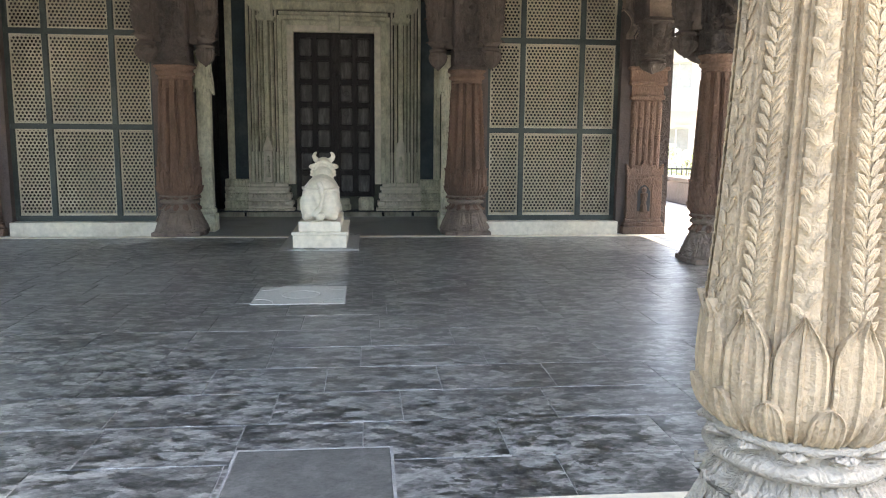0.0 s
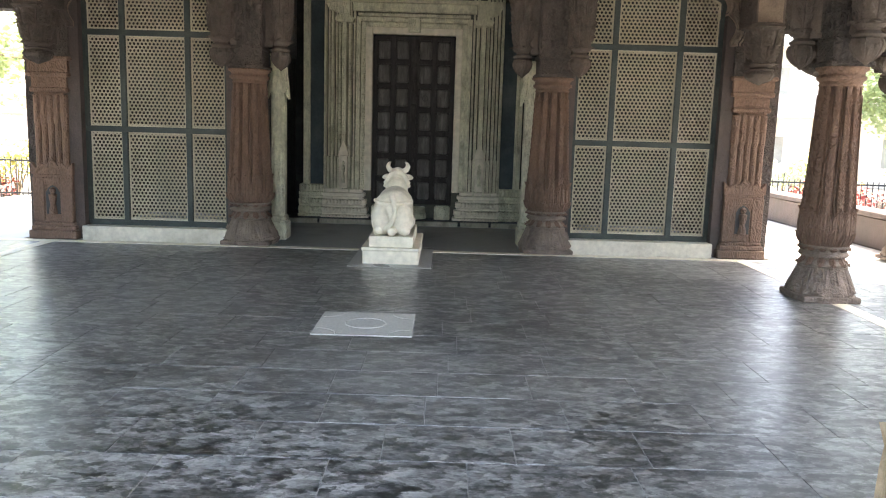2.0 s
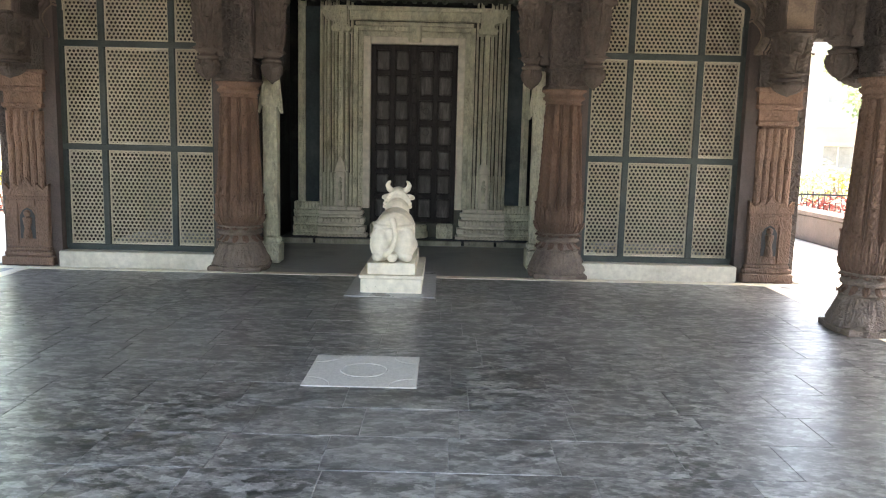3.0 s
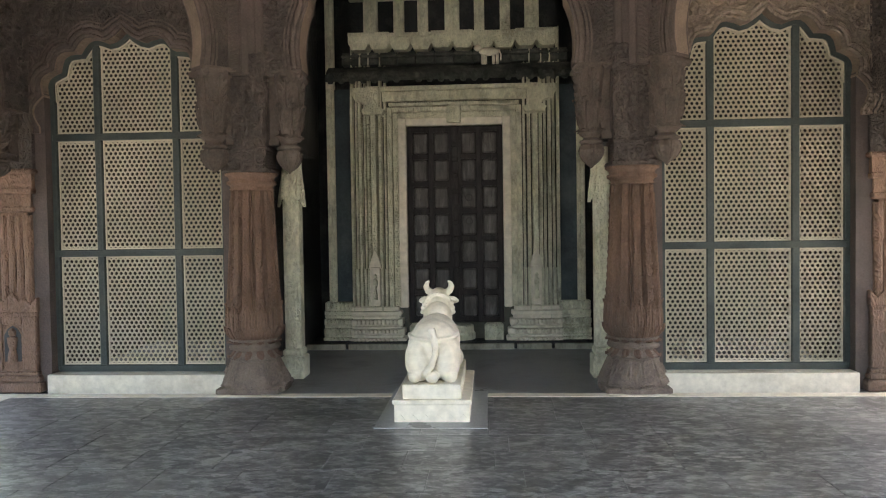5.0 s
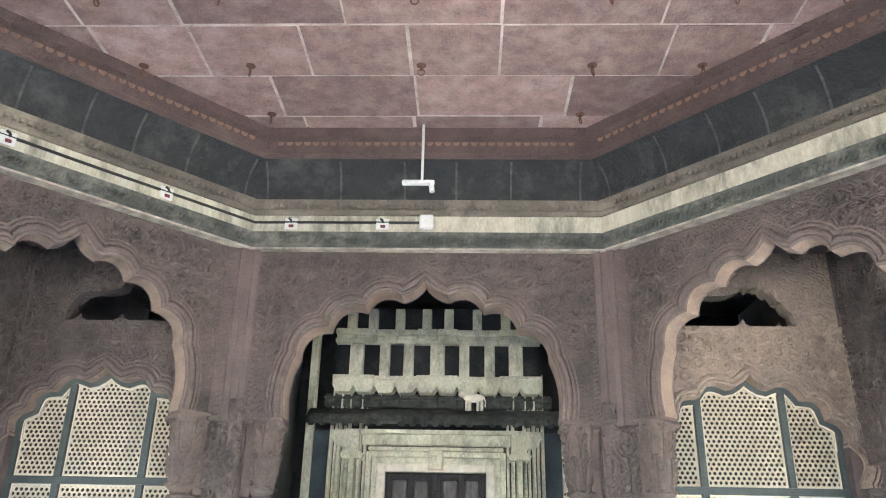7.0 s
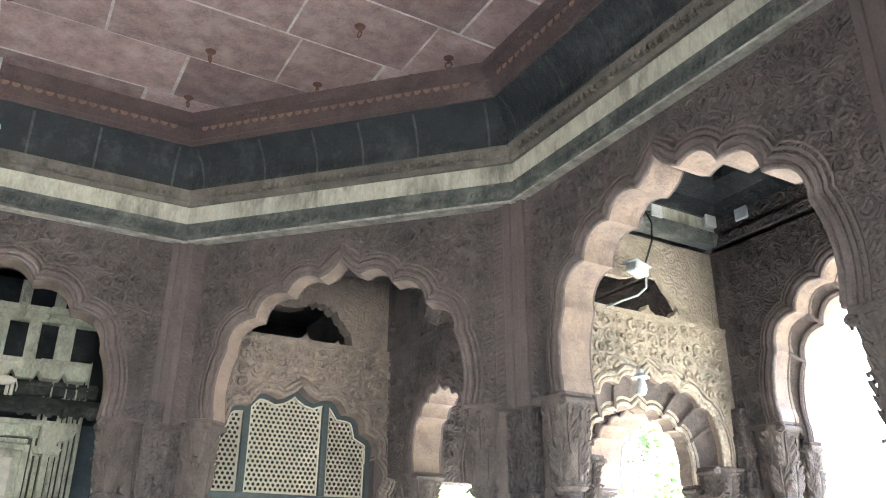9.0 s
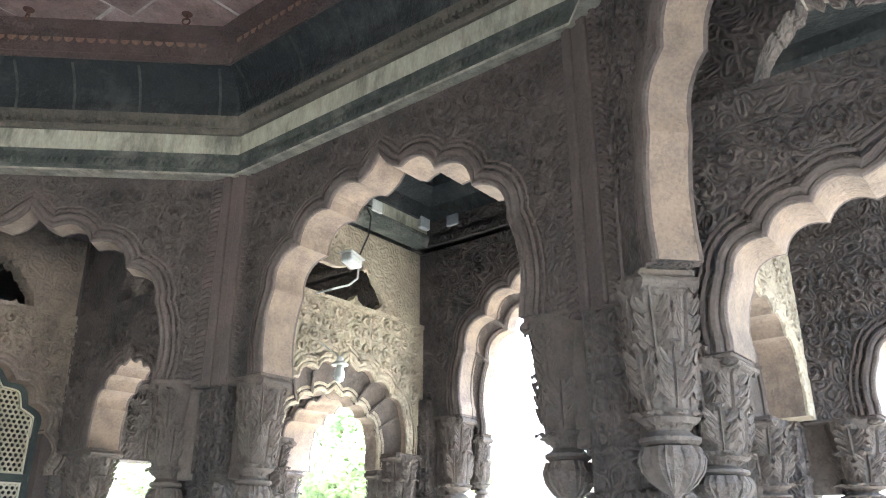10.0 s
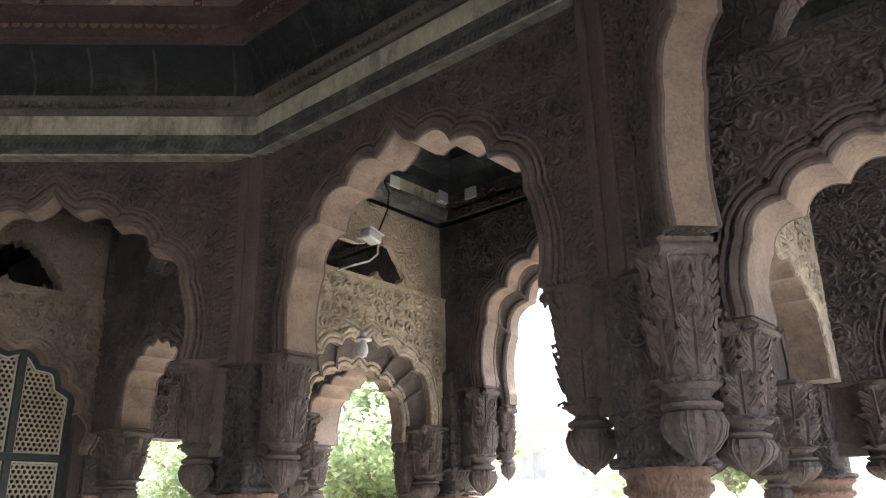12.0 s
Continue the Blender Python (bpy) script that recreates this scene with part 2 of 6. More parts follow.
def lathe(bm, prof, n=24, shape=None, cx=0.0, cy=0.0, caps=True):
    """Rings of (z, r), the radius altered by shape(angle, z, r)."""
    rings = []
    for z, r in prof:
        ring = []
        for k in range(n):
            a = 2 * math.pi * k / n
            q = shape(a, z, r) if shape else r
            ring.append(bm.verts.new((cx + q * math.cos(a), cy + q * math.sin(a), z)))
        rings.append(ring)
    for u, v in zip(rings, rings[1:]):
        for k in range(n):
            l = (k + 1) % n
            bm.faces.new((u[k], u[l], v[l], v[k]))
    if caps:
        bm.faces.new(rings[0][::-1])
        bm.faces.new(rings[-1])
    return [v for r in rings for v in r]


def tube(bm, path, r, n=8):
    """A round bar along points."""
    path = [Vector(p) for p in path]
    rings = []
    for i, p in enumerate(path):
        d = (path[min(i + 1, len(path) - 1)] - path[max(i - 1, 0)]).normalized()
        u = d.cross(Vector((0.3, 0.9, 0.25))).normalized()
        w = d.cross(u)
        rr = r[i] if isinstance(r, (list, tuple)) else r
        rings.append([bm.verts.new(p + (u * math.cos(2 * math.pi * k / n) + w * math.sin(2 * math.pi * k / n)) * rr) for k in range(n)])
    for a, b in zip(rings, rings[1:]):
        for k in range(n):
            l = (k + 1) % n
            bm.faces.new((a[k], a[l], b[l], b[k]))
    bm.faces.new(rings[0][::-1])
    bm.faces.new(rings[-1])


# ---- plan: an octagon of columns in a square, with a veranda on either hand ----
NY, SY, HX, AX = 4.25, -3.80, 4.07, 1.82      # back line, front line, side lines, half the middle bay
EY0, EY1 = -1.38, 1.85                         # columns of the side lines
VX = 6.36                                      # outer line of the verandas
FX = 1.74                                      # half the middle bay of the front line
OCT = [(AX, NY), (HX, EY1), (HX, EY0), (FX, SY), (-FX, SY), (-HX, EY0), (-HX, EY1), (-AX, NY)]
Z_TIP, Z_SPRING, Z_BEAM = 4.41, 3.14, 4.72
S_TIP, S_SPRING = 3.50, 2.57
Z_CEIL = 5.85


def foiled_arch(hw, zs, zt, lobes=4, bulge=0.28, drop=0.0, steps=6, power=0.82):
    """Outline of a foiled arch from the left springing to the right one, with a pointed tip."""
    def env(f):
        a = f * math.pi / 2
        return hw * max(0.0, math.cos(a)) ** power, zs + (zt - zs) * 0.88 * math.sin(a) ** 0.95
    nodes = [env(0.90 * k / lobes) for k in range(lobes + 1)]
    right = []
    for (x0, z0), (x1, z1) in zip(nodes, nodes[1:]):
        dx, dz = x1 - x0, z1 - z0
        ln = math.hypot(dx, dz)
        nx, nz = dz / ln, -dx / ln
        for i in range(steps):
            f = i / steps
            s = math.sin(math.pi * f) * bulge * ln
            right.append((x0 + dx * f + nx * s, z0 + dz * f + nz * s))
    x0, z0 = nodes[-1]
    for f in (0.0, 0.3, 0.6, 0.85):
        right.append((x0 * (1 - f), z0 + (zt - z0) * (f ** 1.8)))
    if drop:
        right.insert(0, (hw, zs - drop))
    right.append((0.0, zt))
    return [(-x, z) for x, z in right[:-1]] + right[::-1]


LOBES = ((1.0, 0.0, 0.08), (0.945, 0.42, 0.25), (0.72, 0.635, 0.27), (0.45, 0.79, 0.27), (0.175, 0.875, 0.0))   # cusp x, cusp z, bulge of the lobe above it


def lobed_arch(hw, zs, zt, drop=0.0, steps=7):
    """Outline of the great arches: a long lowest lobe, three rounder ones and a pointed tip on either hand."""
    right = [(hw, zs - drop)] if drop else []
    nodes = [(hw * x, zs + (zt - zs) * z, b) for x, z, b in LOBES]
    for (x0, z0, b), (x1, z1, _) in zip(nodes, nodes[1:]):
        dx, dz = x1 - x0, z1 - z0
        for i in range(steps):
            f = i / steps
            s = math.sin(math.pi * f) ** 0.8 * b
            right.append((x0 + dx * f + dz * s, z0 + dz * f - dx * s))
    x0, z0, _ = nodes[-1]
    for f in (0.0, 0.3, 0.6, 0.85):
        right.append((x0 * (1 - f), z0 + (zt - z0) * (0.45 * f + 0.55 * f ** 3)))
    right.append((0.0, zt))
    return [(-x, z) for x, z in right[:-1]] + right[::-1]


def offset_line(pts, d):
    out = []
    for i, (x, z) in enumerate(pts):
        a, b = pts[max(i - 1, 0)], pts[min(i + 1, len(pts) - 1)]
        dx, dz = b[0] - a[0], b[1] - a[1]
        l = math.hypot(dx, dz) or 1
        out.append((x - dz / l * d, z + dx / l * d))
    return out


def ribbon(bm, pts, d0, d1, y0, y1):
    """A raised band that follows an outline, between two offsets."""
    a, b = offset_line(pts, d0), offset_line(pts, d1)
    rows = [[bm.verts.new((p[0], y, p[1])) for p in line] for line, y in ((a, y0), (a, y1), (b, y1), (b, y0))]
    for r, s in ((0, 1), (1, 2), (2, 3), (3, 0)):
        for i in range(len(pts) - 1):
            bm.faces.new((rows[r][i], rows[r][i + 1], rows[s][i + 1], rows[s][i]))


def between(p, q):
    """Pose whose x runs from p to q, at their middle; y points to the left of that."""
    (x0, y0), (x1, y1) = p, q
    return pose((x0 + x1) / 2, (y0 + y1) / 2, 0, 0, 0, math.degrees(math.atan2(y1 - y0, x1 - x0))), math.hypot(x1 - x0, y1 - y0)


def scrolls(bm, arch, w, z0, z1, y, side, seed, mat):
    """Raised spiral tendrils over the spandrels, clear of the arch."""
    rnd = random.Random(seed + str(side))
    r = 0.06 if mat in (M_CARVE, M_CARVE_PINK) else 0.075
    z = z1 - r
    while z > z0:
        x = -w / 2 + 0.22
        while x < w / 2 - 0.20:
            px, pz = x + rnd.uniform(-0.02, 0.02), z + rnd.uniform(-0.02, 0.02)
            near = min(math.hypot(px - a, pz - b) for a, b in arch)
            under = any(abs(px - a) < 0.12 and pz < b for a, b in arch)
            if near > r + (0.09 if mat in (M_CARVE, M_CARVE_PINK) else 0.13) and not under:
                turn, sgn = rnd.uniform(0, 6.28), rnd.choice((-1, 1))
                pts = [(px + sgn * (r * (1 - 0.8 * k / 13)) * math.cos(turn + 0.62 * k), y + side * 0.004, pz + (r * (1 - 0.8 * k / 13)) * math.sin(turn + 0.62 * k)) for k in range(14)]
                tube(bm, pts, [0.012 + 0.010 * (k / 13) for k in range(14)], 5)
            x += 2.12 * r
        z -= 2.1 * r


INNER_ENDS = []      # wall and feet of its inner order, which brackets carry


def coffered_reveal(bm, outer, inner, y0, y1):
    """The splayed underside between two orders of an arch: sunk panels between ribs at the cusps."""
    n = len(outer)
    def at(i, f, lift):
        (xa, za), (xb, zb) = outer[i], inner[i]
        o = offset_line(outer, lift)[i] if lift else (xa, za)
        return (xa + (xb - xa) * f + (o[0] - xa), y0 + (y1 - y0) * f, za + (zb - za) * f + (o[1] - za))
    rows = []
    for f, lift in ((0.0, 0.0), (0.16, 0.0), (0.17, 0.03), (0.83, 0.03), (0.84, 0.0), (1.0, 0.0)):
        rows.append([bm.verts.new(at(i, f, lift)) for i in range(n)])
    for a, b in zip(rows, rows[1:]):
        for i in range(n - 1):
            bm.faces.new((a[i], a[i + 1], b[i + 1], b[i]))
    for k in range(1, 4):      # ribs between the panels
        for i in (1 + 7 * k, n - 2 - 7 * k):
            tube(bm, [at(i, f, -0.002) for f in (0.02, 0.35, 0.65, 0.98)], 0.016, 6)


def arch_wall(name, p, q, big=True, hole=False, thick=0.28, mat=None, top=None, label="", window=False, inner=0, margin=0.0):
    """A spandrel wall with a foiled arch between two columns; inner = 1 or -1 sets a smaller second order at that face."""
    m, w = between(p, q)
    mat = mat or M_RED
    bm = bmesh.new()
    if big:
        hw, zs, zt = w / 2 - (margin or 0.54), Z_SPRING - 0.05, Z_TIP
        arch = lobed_arch(hw, zs, zt, 0.04)
    elif window:
        hw, zs, zt = w / 2 - 0.33, S_SPRING, S_TIP
        arch = foiled_arch(hw, zs, zt, 4, drop=0.06)
    else:
        hw, zs, zt = w / 2 - (margin or 0.55), 2.76, 3.44
        arch = lobed_arch(hw, zs, zt, 0.06)
    top = top or Z_BEAM
    lo = arch[0][1]
    up = 3.95 if hole else top
    prism(bm, [(-w / 2, lo)] + arch + [(w / 2, lo), (w / 2, up), (-w / 2, up)], -thick / 2, thick / 2)
    if hole:
        rnd = random.Random(name)
        n = 34
        edge = []
        for i in range(n + 1):
            f = i / n
            edge.append((-0.52 + 1.04 * f + rnd.uniform(-0.012, 0.012), up + 0.02 + 0.44 * math.sin(math.pi * f) ** 0.45 * (0.86 + 0.14 * math.sin(9 * f + 1.2) + 0.10 * rnd.uniform(-1, 1) * (f > 0.5))))
        prism(bm, [(-w / 2, up), (-0.56, up)] + edge + [(0.56, up), (w / 2, up), (w / 2, top), (-w / 2, top)], -thick / 2 + 0.05, thick / 2 - 0.05)
        box(bm, -w / 2, w / 2, -thick / 2 - 0.012, thick / 2 + 0.012, up - 0.03, up + 0.006)
        if mat is M_RED:
            box(bm, -w / 2, w / 2, -thick / 2 - 0.014, thick / 2 + 0.014, up - 0.20, up - 0.178)
        for cx in (-0.36, 0.06, 0.41):      # broken cusps left standing on the sill
            cx, s = cx + rnd.uniform(-0.06, 0.06), rnd.uniform(0.25, 0.75)
            prism(bm, [(cx - 0.14 * s, up), (cx + 0.14 * s, up), (cx + 0.10 * s, up + 0.05 * s), (cx + 0.035 * s, up + 0.085 * s), (cx + 0.01 * s, up + 0.15 * s), (cx - 0.05 * s, up + 0.08 * s), (cx - 0.11 * s, up + 0.055 * s)], -0.05, 0.05)
    ob = solid(name, bm, mat, label or "carved dark red sandstone spandrel wall with a foiled arch", "wall", m)
    if hole and not window:
        upper = foiled_arch(0.54, up + 0.10, up + 0.50, 4, 0.3)
        keep = upper[len(upper) // 2 + 3:] if p[0] == q[0] else upper[:len(upper) // 3]
        bm = bmesh.new()
        ribbon(bm, keep, -0.03, 0.06, -0.07, 0.07)
        part("broken_ring", bm, M_BUFFGREY, ob, "pale remnant of the broken upper foiled ring")
    top_z = top - 0.1 if not hole else up - (0.24 if mat is M_RED else 0.05)
    for side in (-1, 1):
        carve = bmesh.new()
        scrolls(carve, arch, w, lo + (0.15 if hole else 0.5), top_z, side * thick / 2, side, name, mat)
        part("carved_scrolls", carve, mat, ob)
        bm = bmesh.new()
        y = side * thick / 2
        for d, r in ((0.012, 0.02), (0.055, 0.026)):
            line = offset_line(arch, d)
            tube(bm, [(px, y + 0.004 * side, pz) for px, pz in line], r, 8)
        ribbon(bm, arch, 0.095, 0.115, y - 0.002 * side, y + 0.016 * side)
        ribbon(bm, arch, 0.135, 0.15, y - 0.002 * side, y + 0.010 * side)
        part("arch_moulding", bm, M_ROLL if mat is M_RED else mat, ob)
    bm = bmesh.new()
    ribbon(bm, arch, -0.006, 0.03, -thick / 2 + 0.004, thick / 2 - 0.004)
    part("arch_ring", bm, M_RING, ob, "dressed stone lining of the arch, painted paler as if catching daylight")
    if inner:
        far = inner * thick / 2
        low = hw * (0.93 if big else 0.72)
        small = lobed_arch(low, zs - 0.10, zt - (0.09 if big else 0.23), 0.10)
        bm = bmesh.new()
        prism(bm, [(-w / 2 + 0.1, small[0][1])] + small + [(w / 2 - 0.1, small[0][1]), (w / 2 - 0.1, zt + 0.25), (-w / 2 + 0.1, zt + 0.25)], min(far, far + inner * 0.14), max(far, far + inner * 0.14))
        part("inner_order", bm, mat, ob)
        bm = bmesh.new()
        coffered_reveal(bm, arch, small, far - inner * 0.11, far + inner * 0.004)
        part("coffered_reveal", bm, M_BRACKET, ob, "coffered brown underside of the arch")
        bm = bmesh.new()
        ribbon(bm, small, -0.006, 0.03, min(far, far + inner * 0.14) + 0.004, max(far, far + inner * 0.14) - 0.004)
        part("inner_ring", bm, M_RING, ob, "dressed stone lining of the inner arch, painted paler as if catching daylight")
        bm = bmesh.new()
        for d, r in ((0.02, 0.022), (0.065, 0.02)):
            tube(bm, [(px, far - inner * 0.006, pz) for px, pz in offset_line(small, d)], r, 6)
        INNER_ENDS.append((ob, [(k * (low + 0.02), far + inner * 0.07, zs - 0.20, k) for k in (-1, 1)]))
        part("inner_moulding", bm, M_ROLL if mat is M_RED else mat, ob)
    return ob, arch, w


def inset(poly, d):
    """A convex outline (clockwise from above) moved inwards."""
    out, n = [], len(poly)
    for i in range(n):
        a, b, c = (Vector(poly[k % n]) for k in (i - 1, i, i + 1))
        u, v = (b - a).normalized(), (c - b).normalized()
        nu, nv = Vector((u.y, -u.x)), Vector((v.y, -v.x))
        s = (nu + nv).normalized()
        out.append(b + s * (d / max(0.2, s.dot(nu))))
    return out


def ring_moulding(name, poly, prof, mat, label, kind="structure"):
    """A moulding swept round an outline; prof is a closed list of (inset, z)."""
    bm = bmesh.new()
    rows = [[bm.verts.new((p.x, p.y, z)) for p in inset(poly, d)] for d, z in prof]
    n = len(poly)
    for r in range(len(rows)):
        a, b = rows[r], rows[(r + 1) % len(rows)]
        for i in range(n):
            j = (i + 1) % n
            bm.faces.new((a[i], a[j], b[j], b[i]))
    bmesh.ops.recalc_face_normals(bm, faces=bm.faces)
    return solid(name, bm, mat, label, "cornice")


# ---- floor, ground ----
def marble_floor(name):
    m = bpy.data.materials.new(name)
    m.use_nodes = True
    nt = m.node_tree
    b = nt.nodes["Principled BSDF"]
    N, L = nt.nodes.new, nt.links.new
    geo = N("ShaderNodeNewGeometry")
    info = N("ShaderNodeObjectInfo")
    off = N("ShaderNodeVectorMath")
    off.operation = "MULTIPLY_ADD"
    cv = N("ShaderNodeCombineXYZ")
    L(info.outputs["Random"], cv.inputs[0])
    L(info.outputs["Random"], cv.inputs[1])
    L(cv.outputs[0], off.inputs[0])
    off.inputs[1].default_value = (0.35, 0.25, 0)
    L(geo.outputs["Position"], off.inputs[2])
    mp = N("ShaderNodeMapping")
    mp.inputs["Rotation"].default_value = (0, 0, radians(24))
    mp.inputs["Scale"].default_value = (1.0, 1.7, 1)
    L(off.outputs[0], mp.inputs[0])
    n1, n2, n3 = N("ShaderNodeTexNoise"), N("ShaderNodeTexNoise"), N("ShaderNodeTexNoise")
    for n, s, d, r, dist in ((n1, 2.6, 7, 0.66, 0.8), (n2, 9.0, 10, 0.72, 0.9), (n3, 0.55, 3, 0.5, 0.0)):
        n.inputs["Scale"].default_value, n.inputs["Detail"].default_value = s, d
        n.inputs["Roughness"].default_value, n.inputs["Distortion"].default_value = r, dist
        L((mp if n is not n3 else geo).outputs[0], n.inputs["Vector"])
    def patches(sc, rnd_in):
        wv = N("ShaderNodeMix")
        wv.data_type = "VECTOR"
        wv.inputs[0].default_value = rnd_in
        L(mp.outputs[0], wv.inputs[4])
        L(n2.outputs["Color"], wv.inputs[5])
        v = N("ShaderNodeTexVoronoi")
        v.inputs["Scale"].default_value = sc
        L(wv.outputs[1], v.inputs["Vector"])
        s = N("ShaderNodeSeparateColor")
        L(v.outputs["Color"], s.inputs[0])
        return s.outputs[0]
    def plus(a, b, k):
        q = N("ShaderNodeMath")
        q.operation = "MULTIPLY_ADD"
        L(a, q.inputs[0])
        q.inputs[1].default_value = k
        if b is None:
            q.inputs[2].default_value = 0.0
        else:
            L(b, q.inputs[2])
        return q.outputs[0]
    speck = plus(patches(20.0, 0.10), plus(patches(46.0, 0.06), None, 0.11), 0.16)
    tot = plus(n1.outputs["Fac"], plus(n2.outputs["Fac"], plus(patches(12.0, 0.14), speck, 0.22), 0.52), 0.36)
    r1 = N("ShaderNodeValToRGB")
    e = r1.color_ramp.elements
    e[0].position, e[0].color = 0.53, (0.017, 0.017, 0.016, 1)
    e[1].position, e[1].color = 1.15, (0.33, 0.327, 0.306, 1)
    k = e.new(0.63)
    k.color = (0.068, 0.067, 0.063, 1)
    k = e.new(0.73)
    k.color = (0.155, 0.153, 0.143, 1)
    e[len(e) - 1].position = 0.89
    L(tot, r1.inputs[0])
    x = r1
    dust = N("ShaderNodeMix")
    dust.data_type = "RGBA"
    dr = N("ShaderNodeMapRange")
    dr.inputs["From Min"].default_value, dr.inputs["From Max"].default_value, dr.inputs["To Max"].default_value = 0.48, 0.72, 0.35
    L(n3.outputs["Fac"], dr.inputs["Value"])
    L(dr.outputs[0], dust.inputs[0])
    L(x.outputs[0], dust.inputs[6])
    dust.inputs[7].default_value = (0.29, 0.285, 0.26, 1)
    L(dust.outputs[2], b.inputs["Base Color"])
    b.inputs["Specular IOR Level"].default_value = 0.8
    rr = N("ShaderNodeMapRange")
    rr.inputs["To Min"].default_value, rr.inputs["To Max"].default_value = 0.24, 0.44
    L(n2.outputs["Fac"], rr.inputs["Value"])
    L(rr.outputs[0], b.inputs["Roughness"])
    bp = N("ShaderNodeBump")
    bp.inputs["Strength"].default_value, bp.inputs["Distance"].default_value = 0.10, 0.006
    L(n2.outputs["Fac"], bp.inputs["Height"])
    L(bp.outputs[0], b.inputs["Normal"])
    return m


M_FLOOR = marble_floor("mottled_grey_marble")

bm = bmesh.new()
box(bm, -7.2, 7.2, -7.5, 4.0, -0.5, -0.0025)
floor = solid("floor", bm, M_GROUT, "polished mottled grey marble floor of large worn slabs", "floor")
bm = bmesh.new()
box(bm, -4.6, 4.6, 4.0, 9.0, -0.5, -0.08)
solid("floor_recess", bm, M_RECESS, "dark stone floor before the shrine door", "floor")
bm = bmesh.new()
box(bm, -7.2, 7.2, 3.86, 4.0, -0.1, 0.004)
solid("trim_floor_back", bm, M_MARBLE, "pale marble strip let into the floor", "trim")
for nm, x in (("trim_floor_east", 4.05), ("trim_floor_west", -4.20)):
    bm = bmesh.new()
    box(bm, x, x + 0.15, -3.8, 3.86, -0.1, 0.004)
    solid(nm, bm, M_MARBLE, "pale marble strip let into the floor", "trim")
bm = bmesh.new()
box(bm, -4.05, 4.05, -3.42, -3.23, -0.1, 0.004)
solid("trim_floor_front", bm, M_MARBLE, "pale marble strip let into the floor", "trim")
bm = bmesh.new()
box(bm, 0.005, 0.62, -3.215, -2.74, -0.02, 0.003, 0.0015)
solid("trim_pale_tile", bm, M_PALE_TILE, "paler grey marble slab let into the floor", "slab")
bm = bmesh.new()
for x0, x1, y0, y1 in ((-0.008, 0.003, -3.225, -2.729), (0.622, 0.634, -3.225, -2.729), (0.003, 0.622, -2.738, -2.729)):
    box(bm, x0, x1, y0, y1, -0.02, 0.004)
solid("trim_tile_joint", bm, M_GROUT, "pale mortar joint round a floor slab", "trim")
bm = bmesh.new()
box(bm, -400, 400, -400, 400, -1.2, -0.55)
solid("ground", bm, M_GROUND, "dusty paved ground round the building", "ground")

# ---- arches of the octagon and of the square ----
NAMES = ["wall_north_east", "wall_east", "wall_south_east", "wall_south", "wall_south_west", "wall_west", "wall_north_west", "wall_north"]
for i, nm in enumerate(NAMES):
    p, q = OCT[i], OCT[(i + 1) % 8]
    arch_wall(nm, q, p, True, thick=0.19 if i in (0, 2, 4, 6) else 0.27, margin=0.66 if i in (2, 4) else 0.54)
for sx in (-1, 1):
    for y, yn in ((NY, "north"), (SY, "south")):
        a, b = (sx * AX, y), (sx * (HX + 0.12), y)
        if sx < 0:
            a, b = b, a
        arch_wall("wall_%s_side_%s" % (yn, "east" if sx > 0 else "west"), a, b, False, True, label="carved sandstone wall over a small foiled arch, broken open above",
                  mat=M_CARVE_PINK if (sx > 0 and y == NY) else M_RED, window=y == NY)
    for y0, y1, yn in ((EY1, NY, "north"), (SY - 0.22, EY0, "south")):
        a, b = (sx * HX, y0), (sx * HX, y1)
        arch_wall("wall_%s_bay_%s" % ("east" if sx > 0 else "west", yn), a, b, False, True, margin=0.70 if y0 > 0 else 0.55, label="carved sandstone wall over a small foiled arch, broken open above")
    # the veranda: outer arches and cross arches
    ext = "east" if sx > 0 else "west"
    arch_wall("wall_veranda_%s_middle" % ext, (sx * VX, EY0), (sx * VX, EY1), True, thick=0.26, inner=-sx)
    arch_wall("wall_veranda_%s_north" % ext, (sx * VX, EY1), (sx * VX, NY), False, True, thick=0.42)
    arch_wall("wall_veranda_%s_south" % ext, (sx * VX, SY - 0.7), (sx * VX, EY0), False, True, thick=0.28, margin=0.70)
    for y, yn in ((EY1, "north"), (EY0, "south")):
        a, b = (sx * HX, y), (sx * VX, y)
        if y < 0:
            a, b = (a[0], y - 0.14), (b[0], y - 0.14)
        if sx < 0:
            a, b = b, a
        arch_wall("wall_veranda_%s_cross_%s" % (ext, yn), a, b, False, True, thick=0.16 if y > 0 else 0.34, mat=M_CARVE, inner=1, margin=0.37, label="buff carved sandstone cross wall over a small arch, broken open above")

# cornice round the octagon
ring_moulding("cornice_lower", OCT, [(0.10, 4.708), (0.20, 4.708), (0.20, 4.74), (0.17, 4.76), (0.17, 4.86), (0.19, 4.885), (0.10, 4.885)], M_GREY,
              "weathered grey-green stone moulding under the cream band")
ring_moulding("cornice_edge", OCT, [(0.10, 4.685), (0.215, 4.685), (0.22, 4.70), (0.205, 4.708), (0.10, 4.708)], M_EDGE, "pale worn edge under the cornice")
ring_moulding("cornice_band", OCT, [(0.10, 4.885), (0.18, 4.885), (0.18, 5.06), (0.10, 5.06)], M_CREAM, "stained cream stone band of the cornice")
ring_moulding("cornice_upper", OCT, [(0.05, 5.06), (0.21, 5.06), (0.22, 5.10), (0.20, 5.12), (0.24, 5.17), (0.25, 5.21), (0.05, 5.21)], M_BROWN,
              "brown stone moulding above the cream band")
